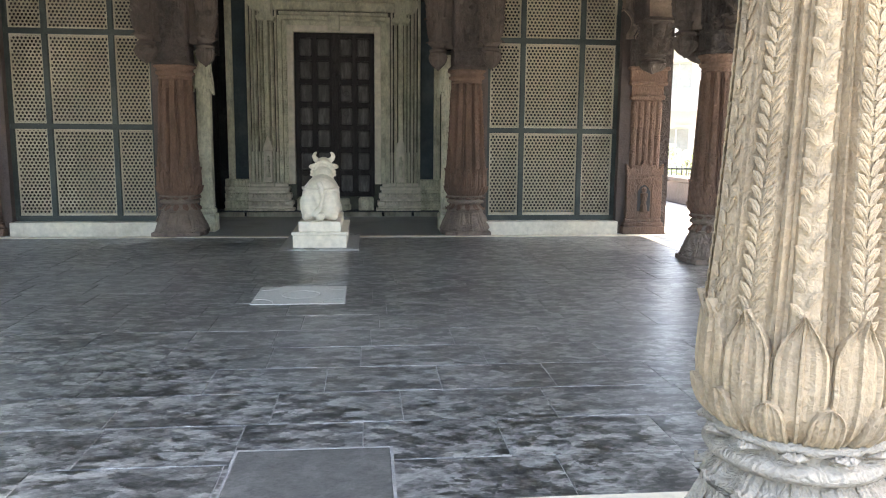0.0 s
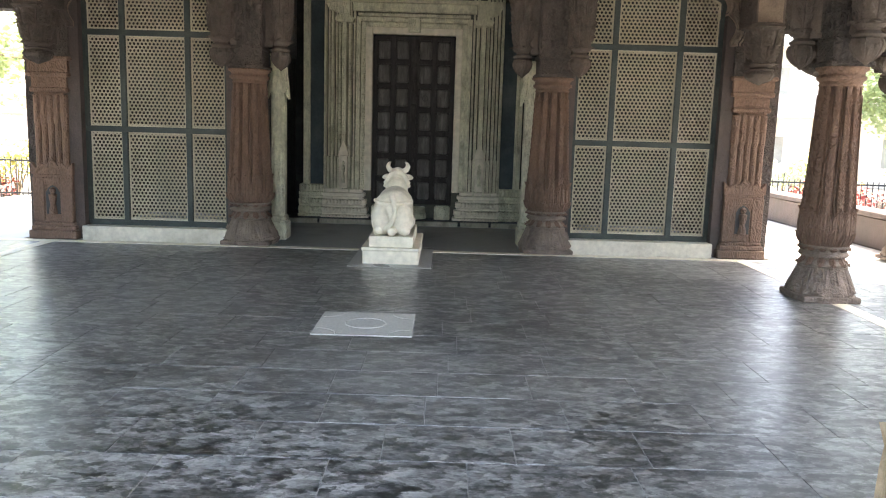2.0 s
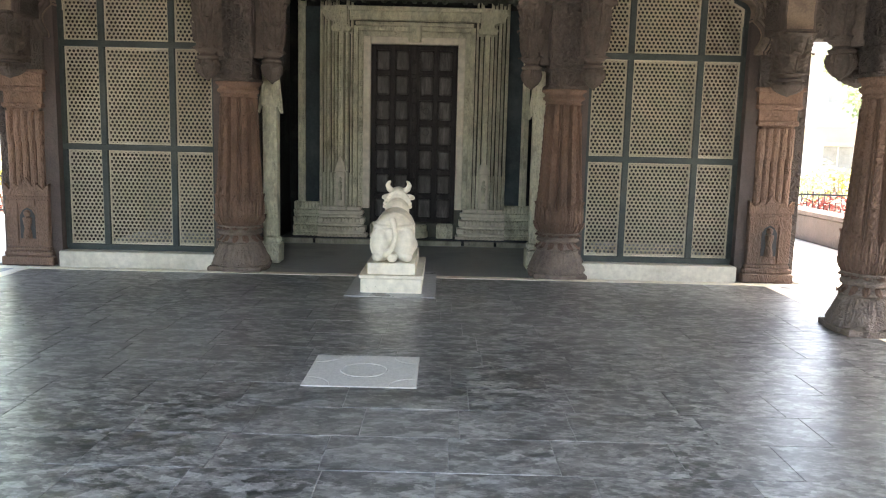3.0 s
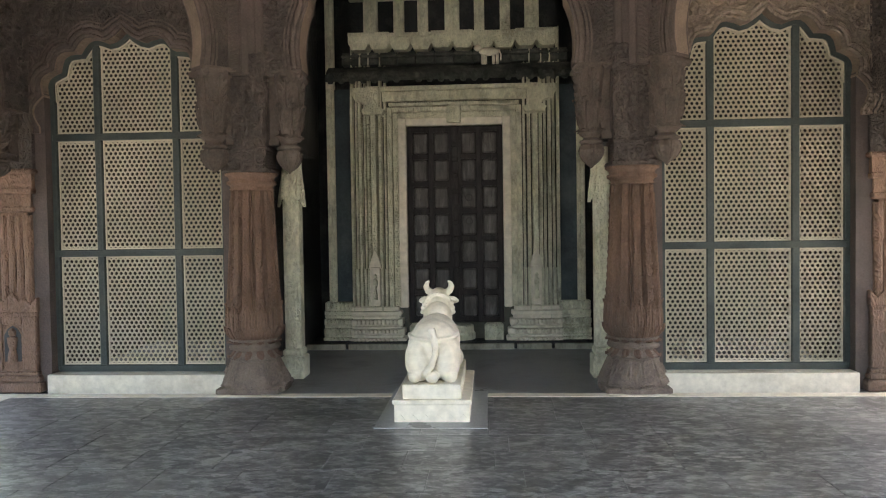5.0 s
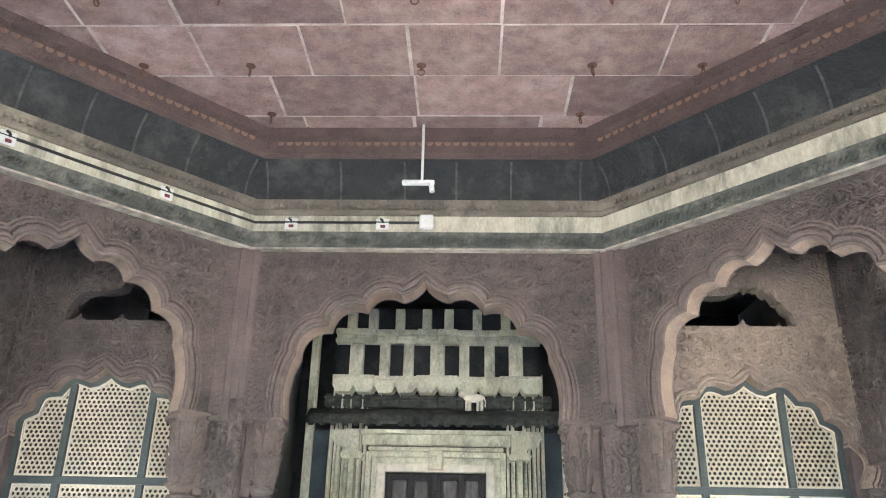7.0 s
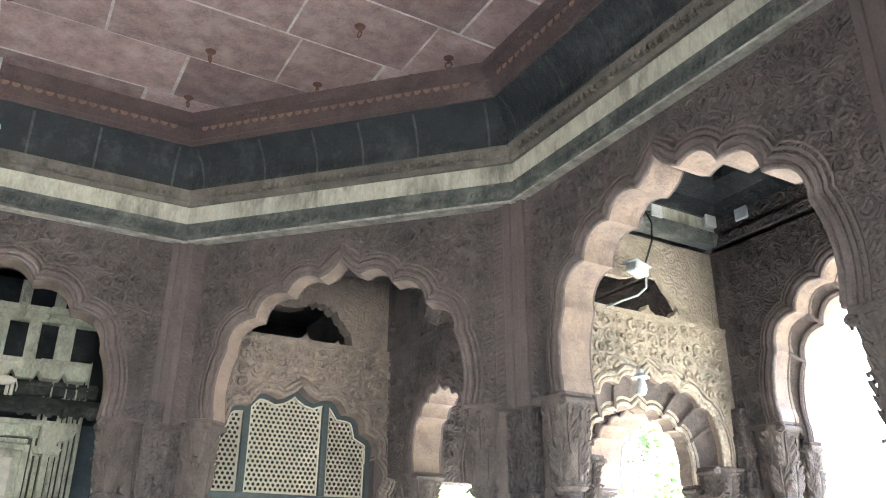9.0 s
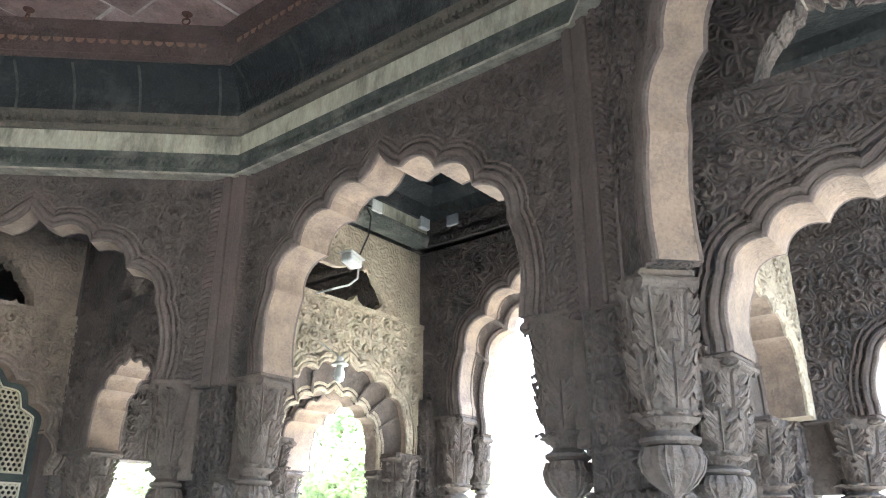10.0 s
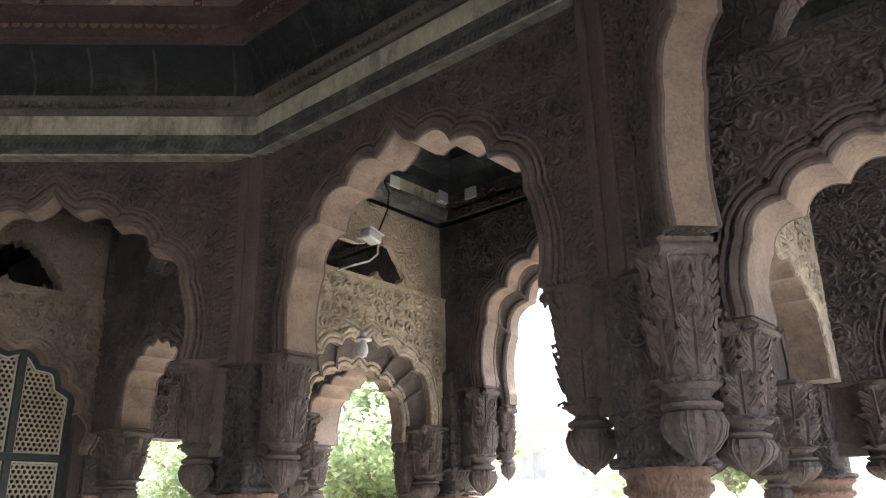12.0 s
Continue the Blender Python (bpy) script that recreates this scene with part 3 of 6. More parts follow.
ring_moulding("cornice_cove", OCT, [(0.05, 5.21), (0.22, 5.21), (0.24, 5.34), (0.30, 5.46), (0.40, 5.56), (0.42, 5.58), (0.05, 5.58)], M_BLACK,
              "curved black slate cove of the ceiling")
ring_moulding("cornice_frieze", OCT, [(0.05, 5.58), (0.44, 5.58), (0.45, 5.62), (0.43, 5.64), (0.46, 5.74), (0.56, 5.76), (0.57, 5.86), (0.05, 5.86)], M_FRIEZE,
              "red sandstone frieze with hanging leaf ornaments")

# ceiling of slabs: one mesh
bm = bmesh.new()
rnd = random.Random(5)
y = -3.6
while y < 3.8:
    h = 0.62 + 0.2 * rnd.random()
    x = -3.7 - rnd.random() * 0.6
    while x < 3.7:
        w = 0.7 + 0.8 * rnd.random()
        g0, g1, g2, g3 = (rnd.uniform(0.008, 0.02) for _ in range(4))
        box(bm, x + g0, x + w - g1, y + g2, y + h - g3, Z_CEIL + rnd.random() * 0.006, Z_CEIL + 0.1)
        x += w
    y += h
ceiling = solid("ceiling", bm, M_PINK, "pink sandstone ceiling slabs with pale lime joints", "ceiling")
bm = bmesh.new()
box(bm, -4.2, 4.2, -4.1, 4.4, Z_CEIL + 0.008, Z_CEIL + 0.25)
solid("ceiling_mortar", bm, M_MORTAR, "pale lime mortar between ceiling slabs", "ceiling")
# low ceilings of the corners, recess and verandas
def ceiling_slab(name, pts, z, mat, label):
    bm = bmesh.new()
    lo = [bm.verts.new((x, y, z)) for x, y in pts]
    hi = [bm.verts.new((x, y, z + 0.3)) for x, y in pts]
    bm.faces.new(lo[::-1])
    bm.faces.new(hi)
    for i in range(len(pts)):
        j = (i + 1) % len(pts)
        bm.faces.new((lo[i], lo[j], hi[j], hi[i]))
    bmesh.ops.recalc_face_normals(bm, faces=bm.faces)
    solid(name, bm, mat, label, "ceiling")
for sx, n1 in ((-1, "west"), (1, "east")):
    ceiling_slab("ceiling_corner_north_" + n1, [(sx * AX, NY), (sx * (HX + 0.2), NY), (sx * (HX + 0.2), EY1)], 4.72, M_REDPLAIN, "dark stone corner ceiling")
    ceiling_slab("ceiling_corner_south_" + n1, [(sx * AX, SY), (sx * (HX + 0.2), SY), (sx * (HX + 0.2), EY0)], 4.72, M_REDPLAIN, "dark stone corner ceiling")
    ceiling_slab("ceiling_veranda_" + n1, [(sx * HX, SY - 0.9), (sx * (VX + 0.3), SY - 0.9), (sx * (VX + 0.3), NY + 0.2), (sx * HX, NY + 0.2)], 5.35, M_BLACK, "dark stone veranda ceiling")
    for nm, a, b, c, d in (("middle", EY1, EY0, 0.17, 0.21), ("north", NY, EY1, 0.17, 0.21), ("south", EY0, SY - 0.7, 0.17, 0.21)):
        rect = [(sx * VX, a), (sx * VX, b), (sx * HX, b), (sx * HX, a)]
        if sx < 0:
            rect = rect[::-1]
        ring_moulding("cornice_veranda_%s_%s" % (n1, nm), rect, [(0.10, 4.72), (0.22, 4.72), (0.25, 4.80), (0.25, 4.84), (0.10, 4.84)], M_GREY, "grey stone moulding of the veranda cornice")
        ring_moulding("cornice_veranda_band_%s_%s" % (n1, nm), rect, [(0.10, 4.84), (0.22, 4.84), (0.22, 4.98), (0.10, 4.98)], M_CREAM, "stained cream band of the veranda cornice")
        ring_moulding("cornice_veranda_cove_%s_%s" % (n1, nm), rect, [(0.05, 4.98), (0.25, 4.98), (0.3, 5.12), (0.46, 5.24), (0.5, 5.36), (0.05, 5.36)], M_BLACK, "black slate cove of the veranda")
ceiling_slab("ceiling_recess", [(-4.4, NY - 0.1), (4.4, NY - 0.1), (4.4, 8.9), (-4.4, 8.9)], 5.30, M_BLACK, "black stone ceiling over the shrine recess")
ceiling_slab("roof", [(-7.0, -6.0), (7.0, -6.0), (7.0, 4.6), (4.7, 4.6), (4.7, 9.0), (-4.7, 9.0), (-4.7, 4.6), (-7.0, 4.6)], 6.05, M_REDPLAIN, "flat stone roof")
for sx, n1 in ((-1, "west"), (1, "east")):
    bm = bmesh.new()
    box(bm, min(sx * 4.2, sx * VX), max(sx * 4.2, sx * VX), 4.12, 4.38, Z_BEAM, 5.4)
    arch_wall("wall_veranda_north_" + n1, (4.40, NY) if sx > 0 else (-VX, NY), (VX, NY) if sx > 0 else (-4.40, NY), False, True, label="carved sandstone end wall of the veranda over a foiled arch")
    solid("wall_veranda_end_" + n1, bm, M_RED, "sandstone beam over the veranda end", "wall")
    bm = bmesh.new()
    box(bm, sx * VX - 0.25, sx * VX + 0.25, SY - 0.9, 4.4, Z_BEAM, 6.05)
    solid("wall_roof_edge_" + n1, bm, M_RED, "sandstone wall under the roof edge", "wall")
bm = bmesh.new()
box(bm, -6.6, 6.6, SY - 0.6, SY - 0.2, 4.72, 6.05)
solid("wall_roof_edge_south", bm, M_RED, "sandstone wall under the front roof edge", "wall")
bm = bmesh.new()
for a, b in zip(OCT, OCT[1:] + OCT[:1]):
    m, w = between(a, b)
    box(bm, -w / 2, w / 2, -0.08, 0.17, Z_BEAM, 6.05, m=m)
solid("wall_drum", bm, M_RED, "stone wall of the drum above the arches", "wall")


# ---- columns ----
def column_meshes(kind):
    """Meshes of one column, its foot at z = 0."""
    out = []
    bm = bmesh.new()
    def sq(a, z, r):
        f = min(1.0, max(0.0, (0.30 - z) / 0.2)) * 0.7
        oct_r = r / max(abs(math.cos(((a + math.pi / 8) % (math.pi / 4)) - math.pi / 8)), 0.9)
        leaf = 1 + 0.05 * math.sin(8 * a) * (0.06 < z < 0.30)
        return (oct_r * f + r * (1 - f)) * leaf
    box(bm, -0.285, 0.285, -0.285, 0.285, 0, 0.055, 0.01)
    lathe(bm, [(0, 0.31), (0.05, 0.315), (0.06, 0.30), (0.09, 0.305), (0.13, 0.295), (0.19, 0.262), (0.25, 0.235), (0.29, 0.225), (0.31, 0.235)], 48, sq)
    out.append(("base", bm))
    bm = bmesh.new()
    lathe(bm, [(0.31, 0.21), (0.325, 0.235), (0.345, 0.215), (0.37, 0.19), (0.395, 0.187), (0.40, 0.225), (0.42, 0.238), (0.44, 0.228), (0.447, 0.195), (0.475, 0.19), (0.48, 0.225), (0.50, 0.235), (0.505, 0.2)], 48,
          lambda a, z, r: r * (1 + 0.03 * math.sin(16 * a) * (0.31 < z < 0.38 or z > 0.47)))
    out.append(("neck", bm))
    bm = bmesh.new()
    prof = [(0.50, 0.18), (0.53, 0.215), (0.58, 0.238), (0.65, 0.245), (0.75, 0.24), (0.85, 0.23), (1.0, 0.218), (1.2, 0.207), (1.4, 0.198), (1.6, 0.19), (1.8, 0.183), (1.92, 0.18)]
    def panels(a, z, r):
        """Twelve convex panels between narrow bars in grooves."""
        p = abs((a * 12 / (2 * math.pi) + 0.5) % 1.0 - 0.5)
        f = min(1, max(0, (z - 0.6) / 0.2))
        return r + f * (0.016 if p > 0.43 else -0.016 if p > 0.32 else 0.012 * math.cos(p * 4.4))
    lathe(bm, prof, 144, panels)
    out.append(("shaft", bm))
    bm = bmesh.new()
    lathe(bm, [(1.92, 0.185), (1.935, 0.205), (1.95, 0.19), (1.97, 0.2), (1.985, 0.225), (2.01, 0.225), (2.02, 0.205), (2.05, 0.21), (2.07, 0.24), (2.09, 0.24)], 32,
          lambda a, z, r: r * (1 + 0.03 * math.sin(16 * a) * (1.96 < z < 2.0)))
    out.append(("capital", bm))
    bm = bmesh.new()
    box(bm, -0.185, 0.185, -0.185, 0.185, 2.09, 3.22, 0.02)
    box(bm, -0.215, 0.215, -0.215, 0.215, 2.09, 2.14, 0.015)
    box(bm, -0.2, 0.2, -0.2, 0.2, 2.30, 2.34, 0.012)
    for s in (-1, 1):
        for u in (-0.09, 0.0, 0.09):
            box(bm, u - 0.03, u + 0.03, min(s * 0.18, s * 0.2), max(s * 0.18, s * 0.2), 2.4, 2.98, 0.01)
            box(bm, min(s * 0.18, s * 0.2), max(s * 0.18, s * 0.2), u - 0.03, u + 0.03, 2.4, 2.98, 0.01)
    out.append(("impost_block", bm))
    return out


def leaf_blade(bm, path, widths, normal, thick=0.012, lobes=0):
    """A thick curved leaf along a path."""
    path = [Vector(p) for p in path]
    rows = []
    for i, p in enumerate(path):
        d = (path[min(i + 1, len(path) - 1)] - path[max(i - 1, 0)]).normalized()
        side = d.cross(Vector(normal)).normalized()
        nn = side.cross(d).normalized()
        w = widths[i]
        prof = [(-1, -0.5), (-0.5, 0.15), (-0.12, 0.0), (0, 0.45), (0.12, 0.0), (0.5, 0.15), (1, -0.5)]
        rows.append([bm.verts.new(p + side * (u * w) + nn * (h * w * 0.5)) for u, h in prof] + [bm.verts.new(p - nn * (thick + w * 0.35))])
    for a, b in zip(rows, rows[1:]):
        n = len(a)
        for k in range(n):
            l = (k + 1) % n
            bm.faces.new((a[k], a[l], b[l], b[k]))
    bm.faces.new(rows[0][::-1])
    bm.faces.new(rows[-1])


def petal_mesh(name, mat, z0, z1, w, out=0.012, curl=0.02, shell=False):
    """A lotus petal on the cup of a column: raised rim, middle rib and a curled pointed tip."""
    bm = bmesh.new()
    rows = []
    for i in range(15):
        f = i / 14
        z = z0 + (z1 - z0) * f
        r = float(np.interp(z, [0.48, 0.51, 0.54, 0.58, 0.65, 0.75, 0.85, 0.95], [0.18, 0.215, 0.24, 0.256, 0.266, 0.262, 0.252, 0.24])) + out + curl * max(0, f - 0.86) / 0.14
        if shell:
            h = w * math.sqrt(max(0.02, 1 - (2 * f - 1) ** 2)) if f > 0.5 else w
        else:
            h = w * (0.86 + 0.14 * math.sin(math.pi * f)) * (1.0 if f < 0.66 else max(0.07, 1 - ((f - 0.66) / 0.34) ** 1.7))
        prof = [(-1, -0.022), (-0.97, 0.004), (-0.86, 0.006), (-0.74, -0.003), (-0.5, 0.004), (-0.3, -0.001), (-0.12, 0.0), (-0.06, 0.012), (0.06, 0.012), (0.12, 0.0), (0.3, -0.001), (0.5, 0.004), (0.74, -0.003), (0.86, 0.006), (0.97, 0.004), (1, -0.022)]
        row = []
        for u, d in prof:
            ang = u * h / r
            row.append(bm.verts.new(((r + d) * math.cos(ang), (r + d) * math.sin(ang), z)))
        row.append(bm.verts.new((r - 0.045, 0, z)))
        rows.append(row)
    for p, q in zip(rows, rows[1:]):
        n = len(p)
        for k in range(n):
            l = (k + 1) % n
            bm.faces.new((p[k], p[l], q[l], q[k]))
    bm.faces.new(rows[0][::-1])
    bm.faces.new(rows[-1])
    return mesh_from(name, bm, mat)


def bracket_mesh(mat):
    """Acanthus bracket that runs along +x from a column, under the springing of an arch: a bell in two tiers of curling leaves."""
    bm = bmesh.new()
    cx = 0.36
    lathe(bm, [(2.30, 0.085), (2.33, 0.105), (2.36, 0.085), (2.45, 0.092), (2.6, 0.096), (2.75, 0.104), (2.9, 0.118), (3.0, 0.128), (3.07, 0.13)], 28, None, cx, 0)
    prism(bm, [(0.14, 2.26), (0.27, 2.26), (0.28, 3.06), (0.14, 3.06)], -0.045, 0.045)
    for tier, (z0, z1, r0, r1, w, n, turn) in enumerate(((2.36, 2.72, 0.088, 0.108, 0.048, 6, 0.0), (2.62, 3.02, 0.096, 0.122, 0.05, 6, math.pi / 6))):
        for k in range(n):
            a = 2 * math.pi * k / n + turn
            c, s = math.cos(a), math.sin(a)
            if c < -0.8:
                continue
            h = z1 - z0
            path = [(cx + r * c, r * s, z) for r, z in ((r0, z0), (r0 + 0.012, z0 + 0.3 * h), (r0 + 0.02, z0 + 0.6 * h), (r1, z0 + 0.85 * h), (r1 + 0.028, z0 + 0.98 * h), (r1 + 0.045, z0 + 0.95 * h), (r1 + 0.042, z0 + 0.88 * h))]
            leaf_blade(bm, path, [w * 0.7, w, w * 1.05, w * 0.9, w * 0.62, w * 0.4, w * 0.15], (c, s, 0.05), 0.010)
            for f in (0.18, 0.40, 0.62):        # lobes along both edges
                r = r0 + 0.03 * f + 0.004
                for g in (-1, 1):
                    t = (-s * g, c * g)
                    pts = [(cx + r * c + t[0] * w * q + o * c, r * s + t[1] * w * q + o * s, z0 + h * f + dz) for q, dz, o in ((0.45, 0.0, 0.008), (0.85, 0.04, 0.008), (1.1, 0.075, 0.014), (1.12, 0.095, 0.02))]
                    leaf_blade(bm, pts, [0.014, 0.021, 0.016, 0.004], (c, s, 0.1), 0.006)
    tube(bm, [(0.475, -0.10, 3.03), (0.475, 0.10, 3.03)], 0.042, 14)
    for g in (-1, 1):
        tube(bm, [(0.475, g * 0.10, 3.03), (0.475, g * 0.112, 3.03)], [0.03, 0.018], 10)
    box(bm, 0.15, 0.50, -0.10, 0.10, 3.06, 3.11, 0.012)
    return mesh_from("bracket", bm, mat)


def pendant_mesh(mat):
    """The lotus urn that ends a bracket below."""
    bm = bmesh.new()
    lathe(bm, [(1.93, 0.004), (1.95, 0.018), (1.98, 0.04), (2.02, 0.07), (2.06, 0.092), (2.10, 0.105), (2.14, 0.106), (2.18, 0.092), (2.195, 0.07), (2.20, 0.088), (2.215, 0.102), (2.235, 0.102), (2.25, 0.08), (2.27, 0.066), (2.30, 0.075), (2.34, 0.10), (2.37, 0.10)], 48,
          lambda a, z, r: r * (1 + 0.10 * (abs(math.sin(3 * a)) - 0.5) * (1.95 < z < 2.19)), 0.35, 0)
    for k in range(8):
        a = 2 * math.pi * k / 8
        c, s = math.cos(a), math.sin(a)
        leaf_blade(bm, [(0.35 + r * c, r * s, z) for r, z in ((0.07, 2.28), (0.09, 2.32), (0.12, 2.355), (0.14, 2.35), (0.145, 2.335))], [0.022, 0.032, 0.034, 0.024, 0.008], (c, s, 0.3), 0.008)
    for k in range(6):
        a = 2 * math.pi * (k + 0.5) / 6
        c, s = math.cos(a), math.sin(a)
        leaf_blade(bm, [(0.35 + r * c, r * s, z) for r, z in ((0.093, 2.19), (0.108, 2.13), (0.10, 2.07), (0.072, 2.01), (0.035, 1.965))], [0.045, 0.05, 0.042, 0.026, 0.008], (c, s, -0.1), 0.006)
    return mesh_from("pendant", bm, mat)


def vine_mesh(mat):
    """Paired leaves that climb the twelve panels of a shaft."""
    bm = bmesh.new()
    for k in range(12):
        a0 = 2 * math.pi * k / 12
        z, n = 0.80, 0
        while z < 1.84:
            r = float(np.interp(z, [0.75, 0.85, 1.0, 1.2, 1.4, 1.6, 1.8, 1.92], [0.24, 0.23, 0.218, 0.207, 0.198, 0.19, 0.183, 0.18])) + 0.030
            for s in ((-1, 1) if k % 2 else ((-1) ** n,)):
                pts = []
                for f in (0.0, 0.35, 0.7, 1.0):
                    a = a0 + s * (0.015 + 0.125 * f)
                    pts.append((r * math.cos(a), r * math.sin(a), z + 0.062 * f - 0.02 * f * f))
                leaf_blade(bm, pts, [0.004, 0.011, 0.010, 0.002], (math.cos(a0), math.sin(a0), 0.01), 0.006)
            z += 0.036
            n += 1
    return mesh_from("vine_carving", bm, mat)


def base_leaf_mesh(mat):
    bm = bmesh.new()
    leaf_blade(bm, [(0.225, 0, 0.31), (0.245, 0, 0.27), (0.272, 0, 0.21), (0.305, 0, 0.14), (0.325, 0, 0.09), (0.35, 0, 0.075)], [0.05, 0.058, 0.064, 0.06, 0.04, 0.012], (1, 0, 0.4))
    return mesh_from("base_leaf", bm, mat)


def curl_mesh(mat):
    bm = bmesh.new()
    leaf_blade(bm, [(0.19, 0, 0.40), (0.215, 0, 0.37), (0.235, 0, 0.345), (0.262, 0, 0.335), (0.268, 0, 0.35)], [0.03, 0.036, 0.034, 0.022, 0.006], (1, 0, 0.5))
    leaf_blade(bm, [(0.18, 0, 0.47), (0.215, 0, 0.478), (0.25, 0, 0.485), (0.268, 0, 0.475)], [0.034, 0.04, 0.032, 0.008], (0.2, 0, 1))
    return mesh_from("curled_leaf", bm, mat)


def share(name, me, parent, m=None, label=""):
    ob = new(name, me)
    ob.parent = parent
    if m is not None:
        ob.matrix_basis = m
    return tagged(ob, label)


COLUMN_SETS = {}
for key, mat in (("red", M_COL), ("buff", M_BUFF)):
    pieces = [(n, mesh_from(n, b, M_RED if n == "impost_block" and key == "red" else M_BASE if n in ("base", "neck") and key == "red" else M_BUFFGREY if n in ("base", "neck") else mat)) for n, b in column_meshes(key)]
    for n, me in pieces:
        for p in me.polygons:
            p.use_smooth = n in ("neck", "capital")
    COLUMN_SETS[key] = (pieces, petal_mesh("petal", mat, 0.505, 0.85, 0.066, 0.004), petal_mesh("small_petal", mat, 0.505, 0.62, 0.044, 0.022, 0.0, True),
                        bracket_mesh(M_BRACKET if key == "red" else M_BUFF), pendant_mesh(M_BRACKET if key == "red" else M_BUFF), vine_mesh(mat), base_leaf_mesh(M_BASE if key == "red" else M_BUFFGREY), curl_mesh(mat if key == "red" else M_BUFFGREY))


def column(x, y, key, arms, label, petals=True, turn=0, small_arms=(), slim=1.0):
    pieces, petal, small, bracket, pendant, vine, base_leaf, curl = COLUMN_SETS[key]
    e = thing("column", x, y, 0, label, "column", "columns of the pavilion", rz=turn)
    for n, me in pieces:
        share(n, me, e, pose(0, 0, 0) @ Matrix.Diagonal((1.05 * slim, 1.05 * slim, 1, 1)))
    thin = Matrix.Diagonal((slim, slim, 1, 1))
    if petals:
        share("vine_carving", vine, e, thin)
        for k in range(12):
            share("base_leaf", base_leaf, e, pose(0, 0, 0, 0, 0, 30 * k + 8) @ thin)
            share("curled_leaf", curl, e, pose(0, 0, 0, 0, 0, 30 * k) @ thin)
            share("petal", petal, e, pose(0, 0, 0, 0, 0, 30 * k) @ thin)
            share("small_petal", small, e, pose(0, 0, 0, 0, 0, 30 * k + 15) @ thin)
    for a in arms:
        b = share("bracket", bracket, e, pose(0, 0, 0.48, 0, 0, a - turn) @ Matrix.Diagonal((1.08, 1.3, 0.83, 1)))
        share("pendant", pendant, b)
    for a in small_arms:
        a, reach = a if isinstance(a, tuple) else (a, 1.1)
        b = share("bracket", bracket, e, pose(0, 0, 0.96, 0, 0, a - turn) @ Matrix.Diagonal((reach, 1.45, 0.56, 1)))
        share("pendant", pendant, b)
    return e


def heading(p, q):
    return math.degrees(math.atan2(q[1] - p[1], q[0] - p[0]))


for i, p in enumerate(OCT):
    q, r = OCT[(i + 1) % 8], OCT[i - 1]
    arms = [heading(p, q), heading(p, r)]
    small = {0: (), 1: ((90, 1.4),), 2: (-90,), 3: (0,), 4: (180,), 5: (-90,), 6: (90,), 7: ()}[i]
    if i in (1, 2):
        small += (0,)
    if i in (5, 6):
        small += (180,)
    back = i in (0, 7)
    column(p[0], p[1], "buff" if i in (3, 4) else "red", arms,
           "dark red fluted sandstone column with leafy brackets" if back else ("buff sandstone column painted pale as daylit, with lotus petals and carved vines" if i in (3, 4) else "sandstone column with lotus petals and fluted shaft"), True, small_arms=small, slim=0.87 if i in (1, 2, 5, 6) else 1.0)
for sx in (1, -1):
    for y, arms in ((EY1, (-90,)), (EY0, (90,)), (NY, ()), (SY - 0.7, ())):
        inward = 180 if sx > 0 else 0
        small = {EY1: (90, inward), EY0: ((-90, 1.38), inward), NY: (-90, inward), SY - 0.7: ((90, 1.38),)}[y]
        column(sx * VX, y, "red", arms, "sandstone veranda column with leafy brackets", small_arms=small)

# brackets under the inner orders, and on the piers at the ends of the side bays
red_bracket, red_pendant = COLUMN_SETS["red"][3:5]
for wall, ends in INNER_ENDS:
    for x, y, z, k in ends:
        b = share("bracket", red_bracket, wall, pose(x + k * 0.26, y, z - 1.80, 0, 0, 180 if k > 0 else 0) @ Matrix.Diagonal((0.52, 0.8, 0.58, 1)))
        share("pendant", red_pendant, b)


# pilaster strips above the columns
bm_strip = bmesh.new()
box(bm_strip, -0.21, 0.21, -0.02, 0.20, 3.0, 4.72, 0.012)
box(bm_strip, -0.10, -0.03, 0.19, 0.225, 3.0, 4.70, 0.01)
box(bm_strip, 0.03, 0.10, 0.19, 0.225, 3.0, 4.70, 0.01)
for k in range(40):
    z = 3.02 + 0.042 * k
    for x, g in ((-0.155, 1), (0.155, -1)):
        tube(bm_strip, [(x - 0.035, 0.203, z), (x, 0.214, z + 0.02 * g + 0.01), (x + 0.035, 0.203, z + 0.03 * g + 0.01)], 0.011, 5)
me_strip = mesh_from("trim_pilaster", bm_strip, M_REDPLAIN)
for p in OCT:
    ob = new("trim_pilaster", me_strip)
    ob.matrix_world = pose(p[0], p[1], 0, 0, 0, heading(p, (0, 0.18)) - 90)
    tagged(ob, "plain sandstone pilaster strip above a column", "trim", "", "structure")


